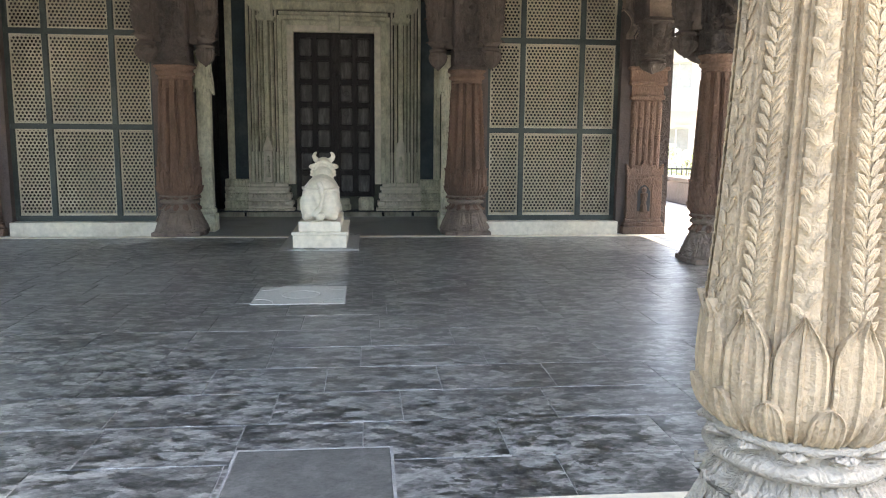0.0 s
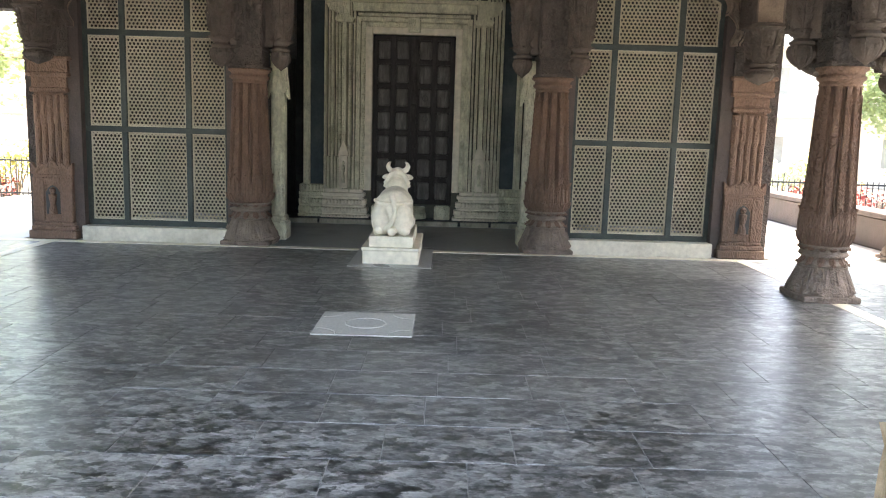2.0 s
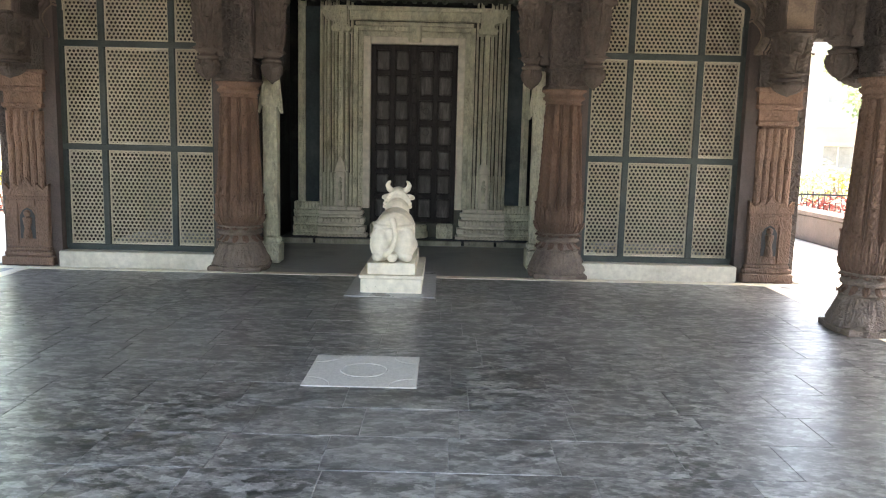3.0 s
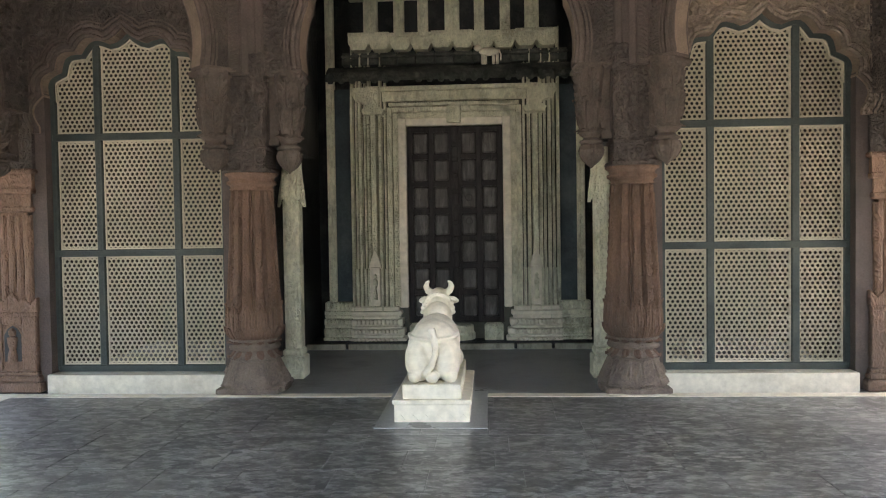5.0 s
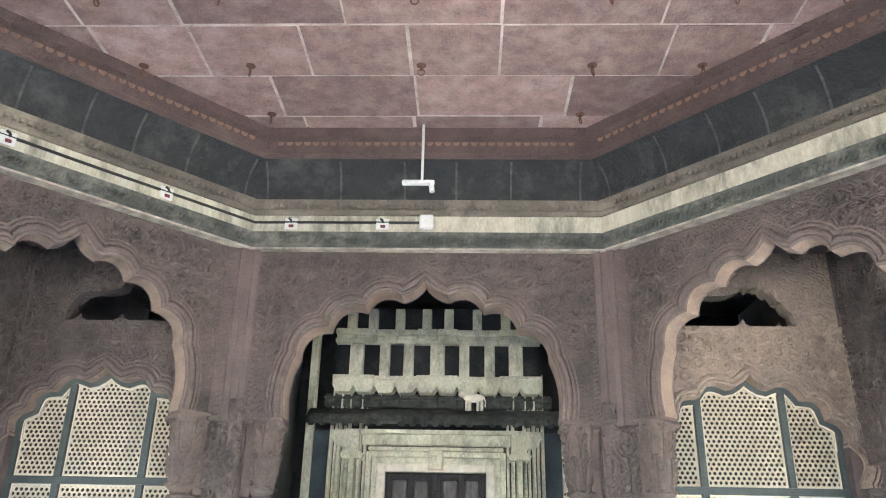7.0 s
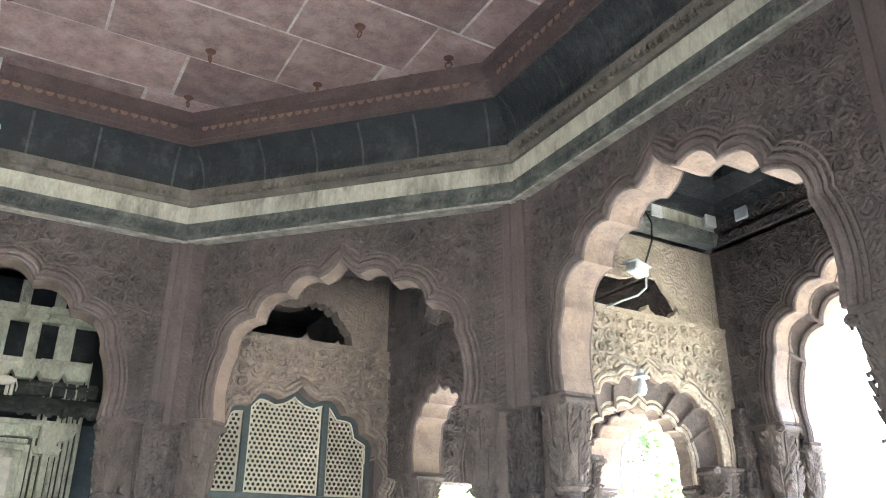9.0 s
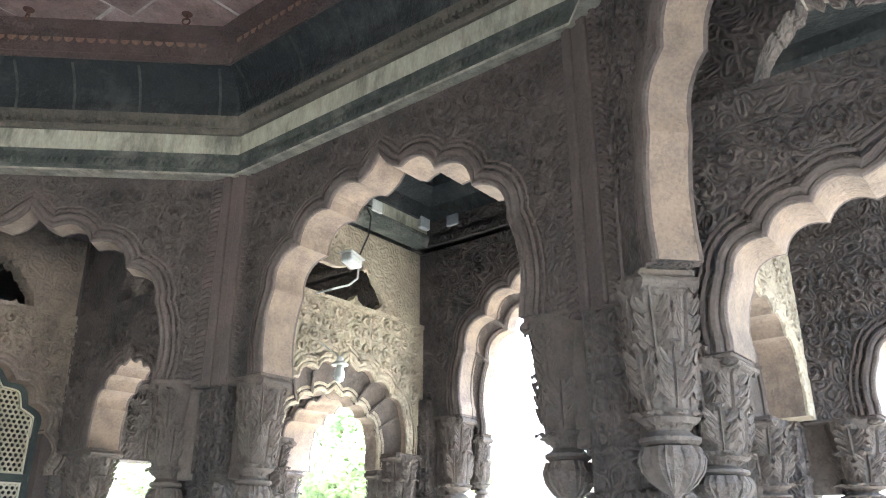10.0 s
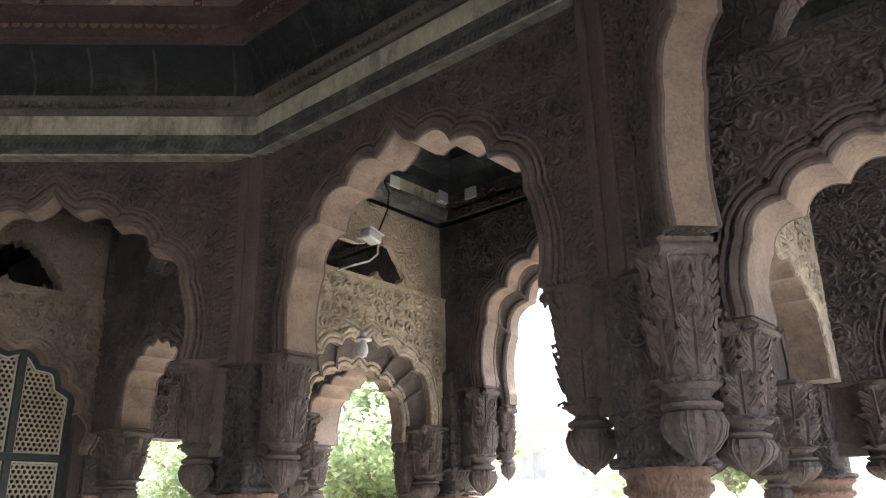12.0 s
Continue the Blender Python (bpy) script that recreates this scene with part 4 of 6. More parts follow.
# ---- corner piers ----
def corner_pier(x, y, face):
    e = thing("corner_pier", x, y, 0, "red sandstone corner pier with a carved niche panel", "pier", "corner piers of the pavilion", rz=face)
    bm = bmesh.new()
    box(bm, -0.29, 0.29, -0.2, 0.3, 0, 0.10, 0.01)
    box(bm, -0.27, 0.27, -0.18, 0.3, 0.10, 0.16, 0.015)
    box(bm, -0.25, 0.25, -0.16, 0.3, 0.16, 0.20, 0.01)
    part("foot", bm, M_COL, e)
    bm = bmesh.new()
    box(bm, -0.24, 0.24, -0.15, 0.3, 0.20, 0.78, 0.01)
    box(bm, -0.24, -0.10, -0.165, -0.14, 0.22, 0.74, 0.008)
    box(bm, 0.10, 0.24, -0.165, -0.14, 0.22, 0.74, 0.008)
    box(bm, -0.10, 0.10, -0.165, -0.14, 0.66, 0.74, 0.008)
    part("panel", bm, M_COL, e)
    # no hollow here: a flat dark plate gives the niche its shade
    bm = bmesh.new()
    prism(bm, [(-0.085, 0.3), (-0.085, 0.56), (-0.05, 0.62), (0, 0.65), (0.05, 0.62), (0.085, 0.56), (0.085, 0.3)], -0.152, -0.146)
    part("niche", bm, M_DARKROOM, e, "flat dark plate painted as the shade of a shallow niche")
    bm = bmesh.new()
    lathe(bm, [(0.30, 0.05), (0.36, 0.045), (0.42, 0.032), (0.48, 0.045), (0.535, 0.05), (0.55, 0.022), (0.565, 0.035), (0.60, 0.038), (0.625, 0.012)], 12, None, 0, -0.155)
    part("relief_figure", bm, M_COL, e)
    bm = bmesh.new()
    prism(bm, [(-0.25, 0.78), (0.25, 0.78), (0.25, 0.92), (0.19, 0.85), (0.13, 0.91), (0.07, 0.88), (0, 0.99), (-0.07, 0.88), (-0.13, 0.91), (-0.19, 0.85), (-0.25, 0.92)], -0.16, -0.10)
    part("crest", bm, M_COL, e)
    bm = bmesh.new()
    box(bm, -0.20, 0.20, -0.10, 0.3, 0.78, 1.75)
    for k in range(5):
        lathe(bm, [(0.80, 0.045), (1.36, 0.042), (1.40, 0.05), (1.72, 0.05)], 10, None, -0.16 + 0.08 * k, -0.10)
    part("shaft", bm, M_COL, e)
    bm = bmesh.new()
    box(bm, -0.23, 0.23, -0.16, 0.3, 1.75, 1.81, 0.015)
    box(bm, -0.21, 0.21, -0.13, 0.3, 1.81, 1.93)
    box(bm, -0.25, 0.25, -0.18, 0.3, 1.93, 1.99, 0.015)
    box(bm, -0.24, 0.24, -0.16, 0.3, 1.99, 2.12)
    box(bm, -0.27, 0.27, -0.2, 0.3, 2.12, 2.17, 0.015)
    part("capital", bm, M_COL, e)
    bm = bmesh.new()
    box(bm, -0.25, 0.25, -0.15, 0.3, 2.17, 4.72)
    part("upper_block", bm, M_RED, e)
    b = share("bracket", red_bracket, e, pose(-0.12 if x > 0 else 0.12, -0.05, 0.96, 0, 0, -90) @ Matrix.Diagonal((1.5 if y > 0 else 0.8, 1.45, 0.56, 1)))
    share("pendant", red_pendant, b)
    return e


for sx in (-1, 1):
    corner_pier(sx * 4.17, NY, 0)
    corner_pier(sx * 4.17, SY - 0.1, 180)

# ---- screens in the back wall ----
def jali(name, x0, x1, z0, z1, y, parent, pitch=0.047):
    """A pierced stone panel: bars in three directions with rosettes, in a thin margin."""
    bm = bmesh.new()
    t, d = 0.0056, 0.0045
    w, h = x1 - x0, z1 - z0
    for a0, a1, b0, b1 in ((x0, x1, z0, z0 + 0.022), (x0, x1, z1 - 0.022, z1), (x0, x0 + 0.022, z0 + 0.022, z1 - 0.022), (x1 - 0.022, x1, z0 + 0.022, z1 - 0.022)):
        box(bm, a0, a1, y - d - 0.004, y + d, b0, b1)
    cx, cz = (x0 + x1) / 2, (z0 + z1) / 2
    for ang in (0, 60, 120):
        c, s = math.cos(radians(ang)), math.sin(radians(ang))
        n = int((w + h) / pitch) + 2
        for k in range(-n, n + 1):
            o = (k + 0.5) * pitch * 0.866
            px, pz = cx - s * o, cz + c * o
            lo, hi = -9.0, 9.0
            for p, dd, a, b in ((px, c, x0, x1), (pz, s, z0, z1)):
                if abs(dd) < 1e-6:
                    if not a < p < b:
                        lo, hi = 1, 0
                else:
                    u, v = sorted(((a - p) / dd, (b - p) / dd))
                    lo, hi = max(lo, u), min(hi, v)
            if hi - lo > 0.03:
                vs = [bm.verts.new((px + c * q - s * o2, yy, pz + s * q + c * o2)) for q in (lo, hi) for o2 in (-t, t) for yy in (y - d, y + d)]
                for f in ((0, 1, 3, 2), (4, 6, 7, 5), (0, 4, 5, 1), (2, 3, 7, 6), (0, 2, 6, 4), (1, 5, 7, 3)):
                    bm.faces.new([vs[i] for i in f])
    return part(name, bm, M_JALI, parent, "pierced pale stone panel with a star lattice")


def screen(sx, name):
    e = thing(name, sx * 2.945, NY, 0, "pierced pale stone screen in dark painted bars", "window screen", kind="structure")
    y = 0.05
    X = [-0.855, -0.40, 0.38, 0.855]
    Zs = [0.20, 1.34, 2.48, 3.6]
    for i in range(3):
        for j in range(3):
            jali("panel", X[i] + 0.03, X[i + 1] - 0.03, Zs[j] + 0.03, Zs[j + 1] - 0.03, y, e)
    for x in X:
        bm = bmesh.new()
        box(bm, x - 0.034, x + 0.034, y - 0.045, y + 0.045, 0.19, 3.6, 0.006)
        part("upright_bar", bm, M_BAR, e)
    for z in Zs[:3]:
        bm = bmesh.new()
        box(bm, -0.86, 0.86, y - 0.049, y + 0.049, z - 0.034, z + 0.034, 0.006)
        part("cross_bar", bm, M_BAR, e)
    bm = bmesh.new()
    box(bm, -0.88, 0.88, -0.17, 0.2, -0.05, 0.168, 0.006)
    part("sill", bm, M_SILL, e, "worn cream marble sill")
    bm = bmesh.new()
    for s in (-1, 1):
        box(bm, s * 0.97 - 0.1, s * 0.97 + 0.1, -0.10, 0.17, 0, 2.9)
    part("jamb", bm, M_REDPLAIN, e)


screen(-1, "window_1")
screen(1, "window_2")

# ---- shrine recess ----
for sx, n1 in ((-1, "window_1"), (1, "window_2")):
    e = bpy.data.objects[n1]
    outline = [(x + sx * 0.055, z) for x, z in foiled_arch((HX + 0.12 - AX) / 2 - 0.33, S_SPRING, S_TIP, 4)]
    bm = bmesh.new()
    ribbon(bm, outline, -0.05, 0.02, 0.0, 0.09)
    part("arch_bar", bm, M_BAR, e)
    bm = bmesh.new()
    ribbon(bm, outline, -0.066, -0.05, 0.02, 0.07)
    part("arch_margin", bm, M_JALI, e)
FY = 7.72
bm = bmesh.new()
box(bm, -4.4, 4.4, FY + 0.35, FY + 0.7, -0.3, 6.0)
solid("wall_shrine_back", bm, M_BLACK, "dark stone wall behind the shrine front", "wall")
for sx, n1 in ((-1, "west"), (1, "east")):
    bm = bmesh.new()
    box(bm, min(sx * 2.0, sx * 2.25), max(sx * 2.0, sx * 2.25), 4.5, FY + 0.4, -0.3, 5.3)
    solid("wall_recess_" + n1, bm, M_BLACK, "black stone side wall of the shrine recess", "wall")

for sx, n1 in ((-1, "west"), (1, "east")):
    bm = bmesh.new()
    box(bm, min(sx * 4.42, sx * 4.6), max(sx * 4.42, sx * 4.6), 4.4, FY + 0.7, -0.3, 6.0)
    solid("wall_corridor_" + n1, bm, M_RED, "sandstone outer wall of the corridor behind the screens", "wall")


def shrine():
    e = thing("shrine_front", 0, FY, 0, "weathered pale marble shrine front with carved pilasters", "shrine")
    # wall round the door opening; its dark colour paints shade between the ribs
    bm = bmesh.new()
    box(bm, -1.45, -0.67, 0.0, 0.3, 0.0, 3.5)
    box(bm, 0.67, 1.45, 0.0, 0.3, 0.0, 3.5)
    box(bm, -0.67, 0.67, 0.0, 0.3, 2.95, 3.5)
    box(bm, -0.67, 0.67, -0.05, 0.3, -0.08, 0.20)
    part("wall_panel", bm, M_GROOVE_SHADE, e)
    # door surround in steps
    for k, (a, b, d, mat) in enumerate(((0.67, 0.78, 0.11, M_OLD), (0.78, 0.86, 0.05, M_OLD), (0.86, 0.93, 0.14, M_OLD))):
        for s in (-1, 1):
            bm = bmesh.new()
            box(bm, min(s * a, s * b), max(s * a, s * b), -d, 0.02, 0.42, 2.95 + (b - 0.67), 0.008)
            part("door_jamb", bm, mat if k else M_MARBLE, e)
        bm = bmesh.new()
        box(bm, -a, a, -d, 0.02, 2.95 + (a - 0.67), 2.95 + (b - 0.67), 0.008)
        part("door_head", bm, mat if k else M_MARBLE, e)
    bm = bmesh.new()
    for s in (-1, 1):
        for k in range(34):
            box(bm, s * 0.82 - 0.022, s * 0.82 + 0.022, -0.055, -0.03, 1.05 + 0.056 * k, 1.09 + 0.056 * k, 0.006)
    for k in range(26):
        box(bm, -0.76 + 0.06 * k, -0.72 + 0.06 * k, -0.055, -0.03, 3.115, 3.15, 0.005)
    tagged(part("bead_band", bm, M_OLD, e), kind="stuff")
    # pilaster clusters
    for s in (-1, 1):
        for i, (x, r, d) in enumerate(((0.965, 0.016, 0.09), (1.03, 0.022, 0.15), (1.11, 0.036, 0.24), (1.19, 0.022, 0.15), (1.25, 0.016, 0.09), (1.31, 0.02, 0.16), (1.37, 0.016, 0.09), (1.43, 0.018, 0.14))):
            bm = bmesh.new()
            box(bm, s * x - r, s * x + r, -d, 0.02, 0.95, 3.12, 0.008)
            if i != 2:
                for k in range(30):
                    lathe(bm, [(0, 0.004), (0.024, r * 0.95), (0.05, 0.004)], 6, None, s * x, -d)
                    bmesh.ops.translate(bm, vec=(0, 0, 1.15 + 0.064 * k), verts=bm.verts[-18:])
            part("pilaster_rib", bm, M_OLD, e)
        for k in range(9):
            bm = bmesh.new()
            x = s * (0.965 + 0.058 * k)
            box(bm, x - 0.021, x + 0.021, -0.14 - 0.08 * (k in (2, 3, 4)) - 0.03 * (k % 2), 0.02, 0.44, 0.97, 0.008)
            part("pilaster_rib", bm, M_OLD, e)
        bm = bmesh.new()
        box(bm, s * 1.11 - 0.07, s * 1.11 + 0.07, -0.27, 0.0, 0.46, 1.0, 0.01)
        prism(bm, [(s * 1.11 - 0.09, 0.98), (s * 1.11 + 0.09, 0.98), (s * 1.11 + 0.05, 1.12), (s * 1.11, 1.24), (s * 1.11 - 0.05, 1.12)], -0.26, -0.02)
        part("pilaster_foot", bm, M_MARBLE, e)
        bm = bmesh.new()
        lathe(bm, [(0.55, 0.035), (0.66, 0.03), (0.70, 0.02), (0.76, 0.035), (0.82, 0.032), (0.84, 0.016), (0.88, 0.026), (0.91, 0.006)], 10, None, s * 1.11, -0.27)
        part("relief_figure", bm, M_OLD, e)
        bm = bmesh.new()
        rnd = random.Random(3)
        for z0, z1, d in ((-0.08, 0.02, 0.30), (0.02, 0.06, 0.24), (0.06, 0.14, 0.27), (0.14, 0.18, 0.20), (0.18, 0.27, 0.23), (0.27, 0.32, 0.16), (0.32, 0.38, 0.2), (0.38, 0.44, 0.14)):
            box(bm, min(s * (0.90 - d * 0.7), s * 1.46), max(s * (0.90 - d * 0.7), s * 1.46), -d, 0.02, z0, z1, 0.012)
            if z1 - z0 > 0.07:
                for k in range(11):
                    lathe(bm, [(z0 + 0.008, 0.008), (z0 + 0.03, 0.024), (z1 - 0.02, 0.026), (z1 - 0.006, 0.012)], 8, None, s * (0.83 + 0.056 * k), -d - 0.002)
        part("pilaster_base", bm, M_MARBLE, e)
        bm = bmesh.new()
        for z0, z1, d in ((-0.08, 0.02, 0.22), (0.02, 0.06, 0.16), (0.06, 0.14, 0.19), (0.14, 0.18, 0.12), (0.18, 0.27, 0.15), (0.27, 0.32, 0.09), (0.32, 0.38, 0.12), (0.38, 0.5, 0.07)):
            box(bm, min(s * 1.462, s * 1.86), max(s * 1.462, s * 1.86), -d, 0.1, z0, z1, 0.01)
            if z1 - z0 > 0.07:
                for k in range(7):
                    lathe(bm, [(z0 + 0.008, 0.008), (z0 + 0.03, 0.024), (z1 - 0.02, 0.026), (z1 - 0.006, 0.012)], 8, None, s * (1.48 + 0.058 * k), -d - 0.002)
        part("side_plinth", bm, M_OLD, e)
        bm = bmesh.new()
        box(bm, min(s * 1.45, s * 1.69), max(s * 1.45, s * 1.69), 0.02, 0.1, 0.5, 3.5)
        part("dark_panel", bm, M_BLUE, e, "blue-black slate panel")
        bm = bmesh.new()
        box(bm, min(s * 1.69, s * 1.80), max(s * 1.69, s * 1.80), -0.04, 0.1, 0.5, 5.2, 0.01)
        box(bm, min(s * 1.71, s * 1.74), max(s * 1.71, s * 1.74), -0.06, 0.0, 0.5, 5.2, 0.01)
        part("edge_strip", bm, M_OLD, e, "pale marble edge strip")
        # capital with bracket
        bm = bmesh.new()
        prism(bm, [(s * 0.98, 3.10), (s * 1.24, 3.10), (s * 1.27, 3.16), (s * 1.20, 3.2), (s * 1.20, 3.48), (s * 1.02, 3.48), (s * 1.02, 3.2), (s * 0.95, 3.16)][::s], -0.28, 0.0)
        prism(bm, [(s * 1.2, 3.25), (s * 1.36, 3.3), (s * 1.42, 3.42), (s * 1.42, 3.48), (s * 1.2, 3.48)][::s], -0.20, 0.0)
        part("capital", bm, M_OLD, e)
    for name, x, y, z0, z1 in (("lintel", 1.0, 0.09, 3.30, 3.44), ("lintel_cornice", 1.02, 0.16, 3.44, 3.50), ("door_cornice", 0.90, 0.20, 3.215, 3.265), ("keystone", 0.1, 0.20, 2.98, 3.215)):
        bm = bmesh.new()
        box(bm, -x, x, -y, 0.0, z0, z1, 0.01)
        part(name, bm, M_OLD, e)
    # threshold blocks
    bm = bmesh.new()
    lathe(bm, [(-0.06, 0.26), (0.06, 0.26), (0.08, 0.24), (0.16, 0.24), (0.18, 0.22)], 20, None, 0, -0.06)
    for s in (-1, 1):
        box(bm, s * 0.52 - 0.13, s * 0.52 + 0.13, -0.24, 0, -0.06, 0.20, 0.03)
        lathe(bm, [(0.03, 0.09), (0.06, 0.1), (0.14, 0.1), (0.17, 0.08)], 12, None, s * 0.52, -0.18)
    part("threshold", bm, M_OLD, e)
    # eave with hanging leaf edge
    bm = bmesh.new()
    prism_pts = [(0.0, 3.80), (-0.20, 3.76), (-0.38, 3.66), (-0.46, 3.56), (-0.46, 3.52), (-0.30, 3.56), (0.0, 3.62)]
    rows = []
    for x in (-1.72, 1.72):
        rows.append([bm.verts.new((x, y, z)) for y, z in prism_pts])
    for i in range(len(prism_pts)):
        j = (i + 1) % len(prism_pts)
        bm.faces.new((rows[0][i], rows[0][j], rows[1][j], rows[1][i]))
    bm.faces.new(rows[0][::-1])
    bm.faces.new(rows[1])
    for k in range(23):
        x = -1.65 + 0.15 * k
        if k not in (7, 15):
            lathe(bm, [(3.50, 0.03), (3.54, 0.052), (3.60, 0.05), (3.65, 0.015)], 8, None, x, -0.425)
    bmesh.ops.recalc_face_normals(bm, faces=bm.faces)
    part("eave", bm, M_GREY, e, "grey stone eave with leaf ends")
    for k in range(12):
        bm = bmesh.new()
        x = -1.42 + 0.26 * k
        box(bm, x - 0.127, x + 0.127, -0.14, 0.05, 3.80, 3.90, 0.012)
        box(bm, x - 0.127, x + 0.127, -0.18, 0.05, 3.90, 3.935, 0.008)
        box(bm, x - 0.12, x + 0.12, -0.11, 0.05, 3.935, 3.98, 0.006)
        part("frieze_block", bm, M_GREY, e, "worn grey leaf frieze")
    for k in range(10):
        bm = bmesh.new()
        x0 = -1.42 + 0.284 * k
        d = 0.32 if k in (0, 1, 4, 5, 8, 9) else 0.26
        prism(bm, [(x0, 4.20), (x0, 4.06), (x0 + 0.05, 3.97), (x0 + 0.234, 3.97), (x0 + 0.284, 4.06), (x0 + 0.284, 4.20)], -d, 0.0)
        box(bm, x0, x0 + 0.284, -d - 0.03, 0, 4.15, 4.20, 0.008)
        part("corbel", bm, M_OLD, e)
    bm = bmesh.new()
    box(bm, -1.42, 1.42, -0.16, 0.0, 4.2, 4.66)
    box(bm, -1.36, 1.36, -0.10, 0.0, 4.86, 5.22)
    part("black_ground", bm, M_BLACK, e, "black slate behind the little pilasters")
    for x, w in ((-1.12, 0.19), (-0.73, 0.14), (-0.40, 0.14), (0.0, 0.20), (0.37, 0.14), (0.72, 0.14), (1.08, 0.19)):
        bm = bmesh.new()
        box(bm, x - w / 2, x + w / 2, -0.27, -0.1, 4.2, 4.66, 0.01)
        lathe(bm, [(4.28, 0.03), (4.38, 0.035), (4.42, 0.02), (4.50, 0.035), (4.53, 0.015), (4.58, 0.022), (4.60, 0.006)], 8, None, x, -0.27)
        part("little_pilaster", bm, M_OLD, e)
    for k in range(10):
        bm = bmesh.new()
        x0 = -1.42 + 0.284 * k
        d = 0.32 if k in (0, 1, 4, 5, 8, 9) else 0.27
        box(bm, x0, x0 + 0.284, -d, 0, 4.66, 4.72, 0.01)
        box(bm, x0 + 0.01, x0 + 0.274, -d + 0.05, 0, 4.72, 4.78, 0.006)
        box(bm, x0, x0 + 0.284, -d - 0.01, 0, 4.78, 4.86, 0.012)
        part("ledge_block", bm, M_OLD, e)
    for x in (-1.22, -0.92, -0.54, -0.16, 0.15, 0.55, 0.95, 1.26):
        bm = bmesh.new()
        box(bm, x - 0.065, x + 0.065, -0.22, -0.05, 4.86, 5.18, 0.01)
        lathe(bm, [(4.90, 0.03), (5.0, 0.035), (5.03, 0.02), (5.08, 0.03), (5.11, 0.006)], 8, None, x, -0.22)
        part("upper_post", bm, M_OLD, e)


M_BLUE = material("blue_black_slate", (0.042, 0.06, 0.066), (0.025, 0.036, 0.042), 0.5, stain=(0.11, 0.13, 0.125), bump=0.5)
shrine()
bm = bmesh.new()
box(bm, -2.0, 2.0, FY - 0.62, FY + 0.1, -0.1, -0.02)
solid("step_shrine", bm, M_BLACK, "low dark stone step before the shrine", "step")
bm = bmesh.new()
rnd = random.Random(8)
x = -2.0
while x < 2.0:
    w = 0.45 + 0.5 * rnd.random()
    box(bm, x + 0.012, min(2.0, x + w) - 0.03, FY - 0.68, FY - 0.62, -0.1, -0.005, 0.006)
    x += w
solid("trim_step", bm, M_CREAM, "pale marble strip along the step, with gaps", "trim")


def double_door():
    e = thing("door_1", 0, FY, 0, "dark weathered double wooden door with raised panels", "door", kind="structure")
    for s in (-1, 1):
        leaf = bmesh.new()
        box(leaf, min(s * 0.005, s * 0.665), max(s * 0.005, s * 0.665), 0.08, 0.13, 0.20, 2.95)
        lf = part("door_leaf", leaf, M_DOOR, e)
        bm = bmesh.new()
        for x in (0.045, 0.335, 0.63):
            box(bm, s * x - 0.035, s * x + 0.035, 0.045, 0.09, 0.20, 2.95, 0.006)
        for k in range(8):
            z = 0.235 + 0.382 * k
            box(bm, min(s * 0.01, s * 0.66), max(s * 0.01, s * 0.66), 0.05, 0.09, z - 0.03, z + 0.03, 0.006)
        part("door_frame", bm, M_DOOR, lf)
        for x in (0.19, 0.485):
            for k in range(7):
                z = 0.235 + 0.382 * (k + 0.5)
                bm = bmesh.new()
                box(bm, s * x - 0.10, s * x + 0.10, 0.04, 0.085, z - 0.145, z + 0.145, 0.022)
                part("raised_panel", bm, M_DOOR2, lf)
    bm = bmesh.new()
    box(bm, -0.05, 0.05, 0.02, 0.08, 0.20, 2.95, 0.01)
    for k in range(11):
        z = 0.5 + 0.22 * k
        box(bm, -0.04, 0.04, 0.0, 0.03, z - 0.035, z + 0.035, 0.012)
    part("centre_stile", bm, M_DOOR, e)
    bm = bmesh.new()
    for z, x in ((1.95, 0.19), (1.62, 0.19)):
        pts = [(x + 0.045 * math.cos(a), 0.02, z + 0.045 * math.sin(a)) for a in [2 * math.pi * k / 14 for k in range(15)]]
        tube(bm, pts, 0.008, 6)
    part("ring_handle", bm, M_STEEL, e, "iron ring handle")


M_DOOR2 = material("worn_door_panel", (0.10, 0.094, 0.088), (0.045, 0.041, 0.038), 0.38, scale=9, stretch=(3, 3, 0.6), stain=(0.24, 0.23, 0.215))
double_door()

# small bull figurine on the eave
def blob(bm, x, y, z, rx, ry, rz, m=None):
    g = bmesh.ops.create_icosphere(bm, subdivisions=3, radius=1)
    bmesh.ops.transform(bm, matrix=Matrix.Translation((x, y, z)) @ (m or Matrix()) @ Matrix.Diagonal((rx, ry, rz, 1)), verts=g["verts"])


bm = bmesh.new()
blob(bm, 0, 0, 0.17, 0.14, 0.05, 0.06)
blob(bm, -0.15, 0, 0.22, 0.06, 0.04, 0.045)
for dx in (-0.09, -0.05, 0.06, 0.11):
    tube(bm, [(dx, 0.0, 0.0), (dx, 0.0, 0.15)], 0.022, 8)
tube(bm, [(0.13, 0, 0.2), (0.16, 0, 0.12), (0.155, 0, 0.05)], 0.01, 6)
fig = solid("bull_figurine", bm, M_MARBLE, "small white marble bull figurine standing on the eave", "figurine", pose(0.50, FY - 0.30, 3.735), "")
fig.data.shade_smooth()

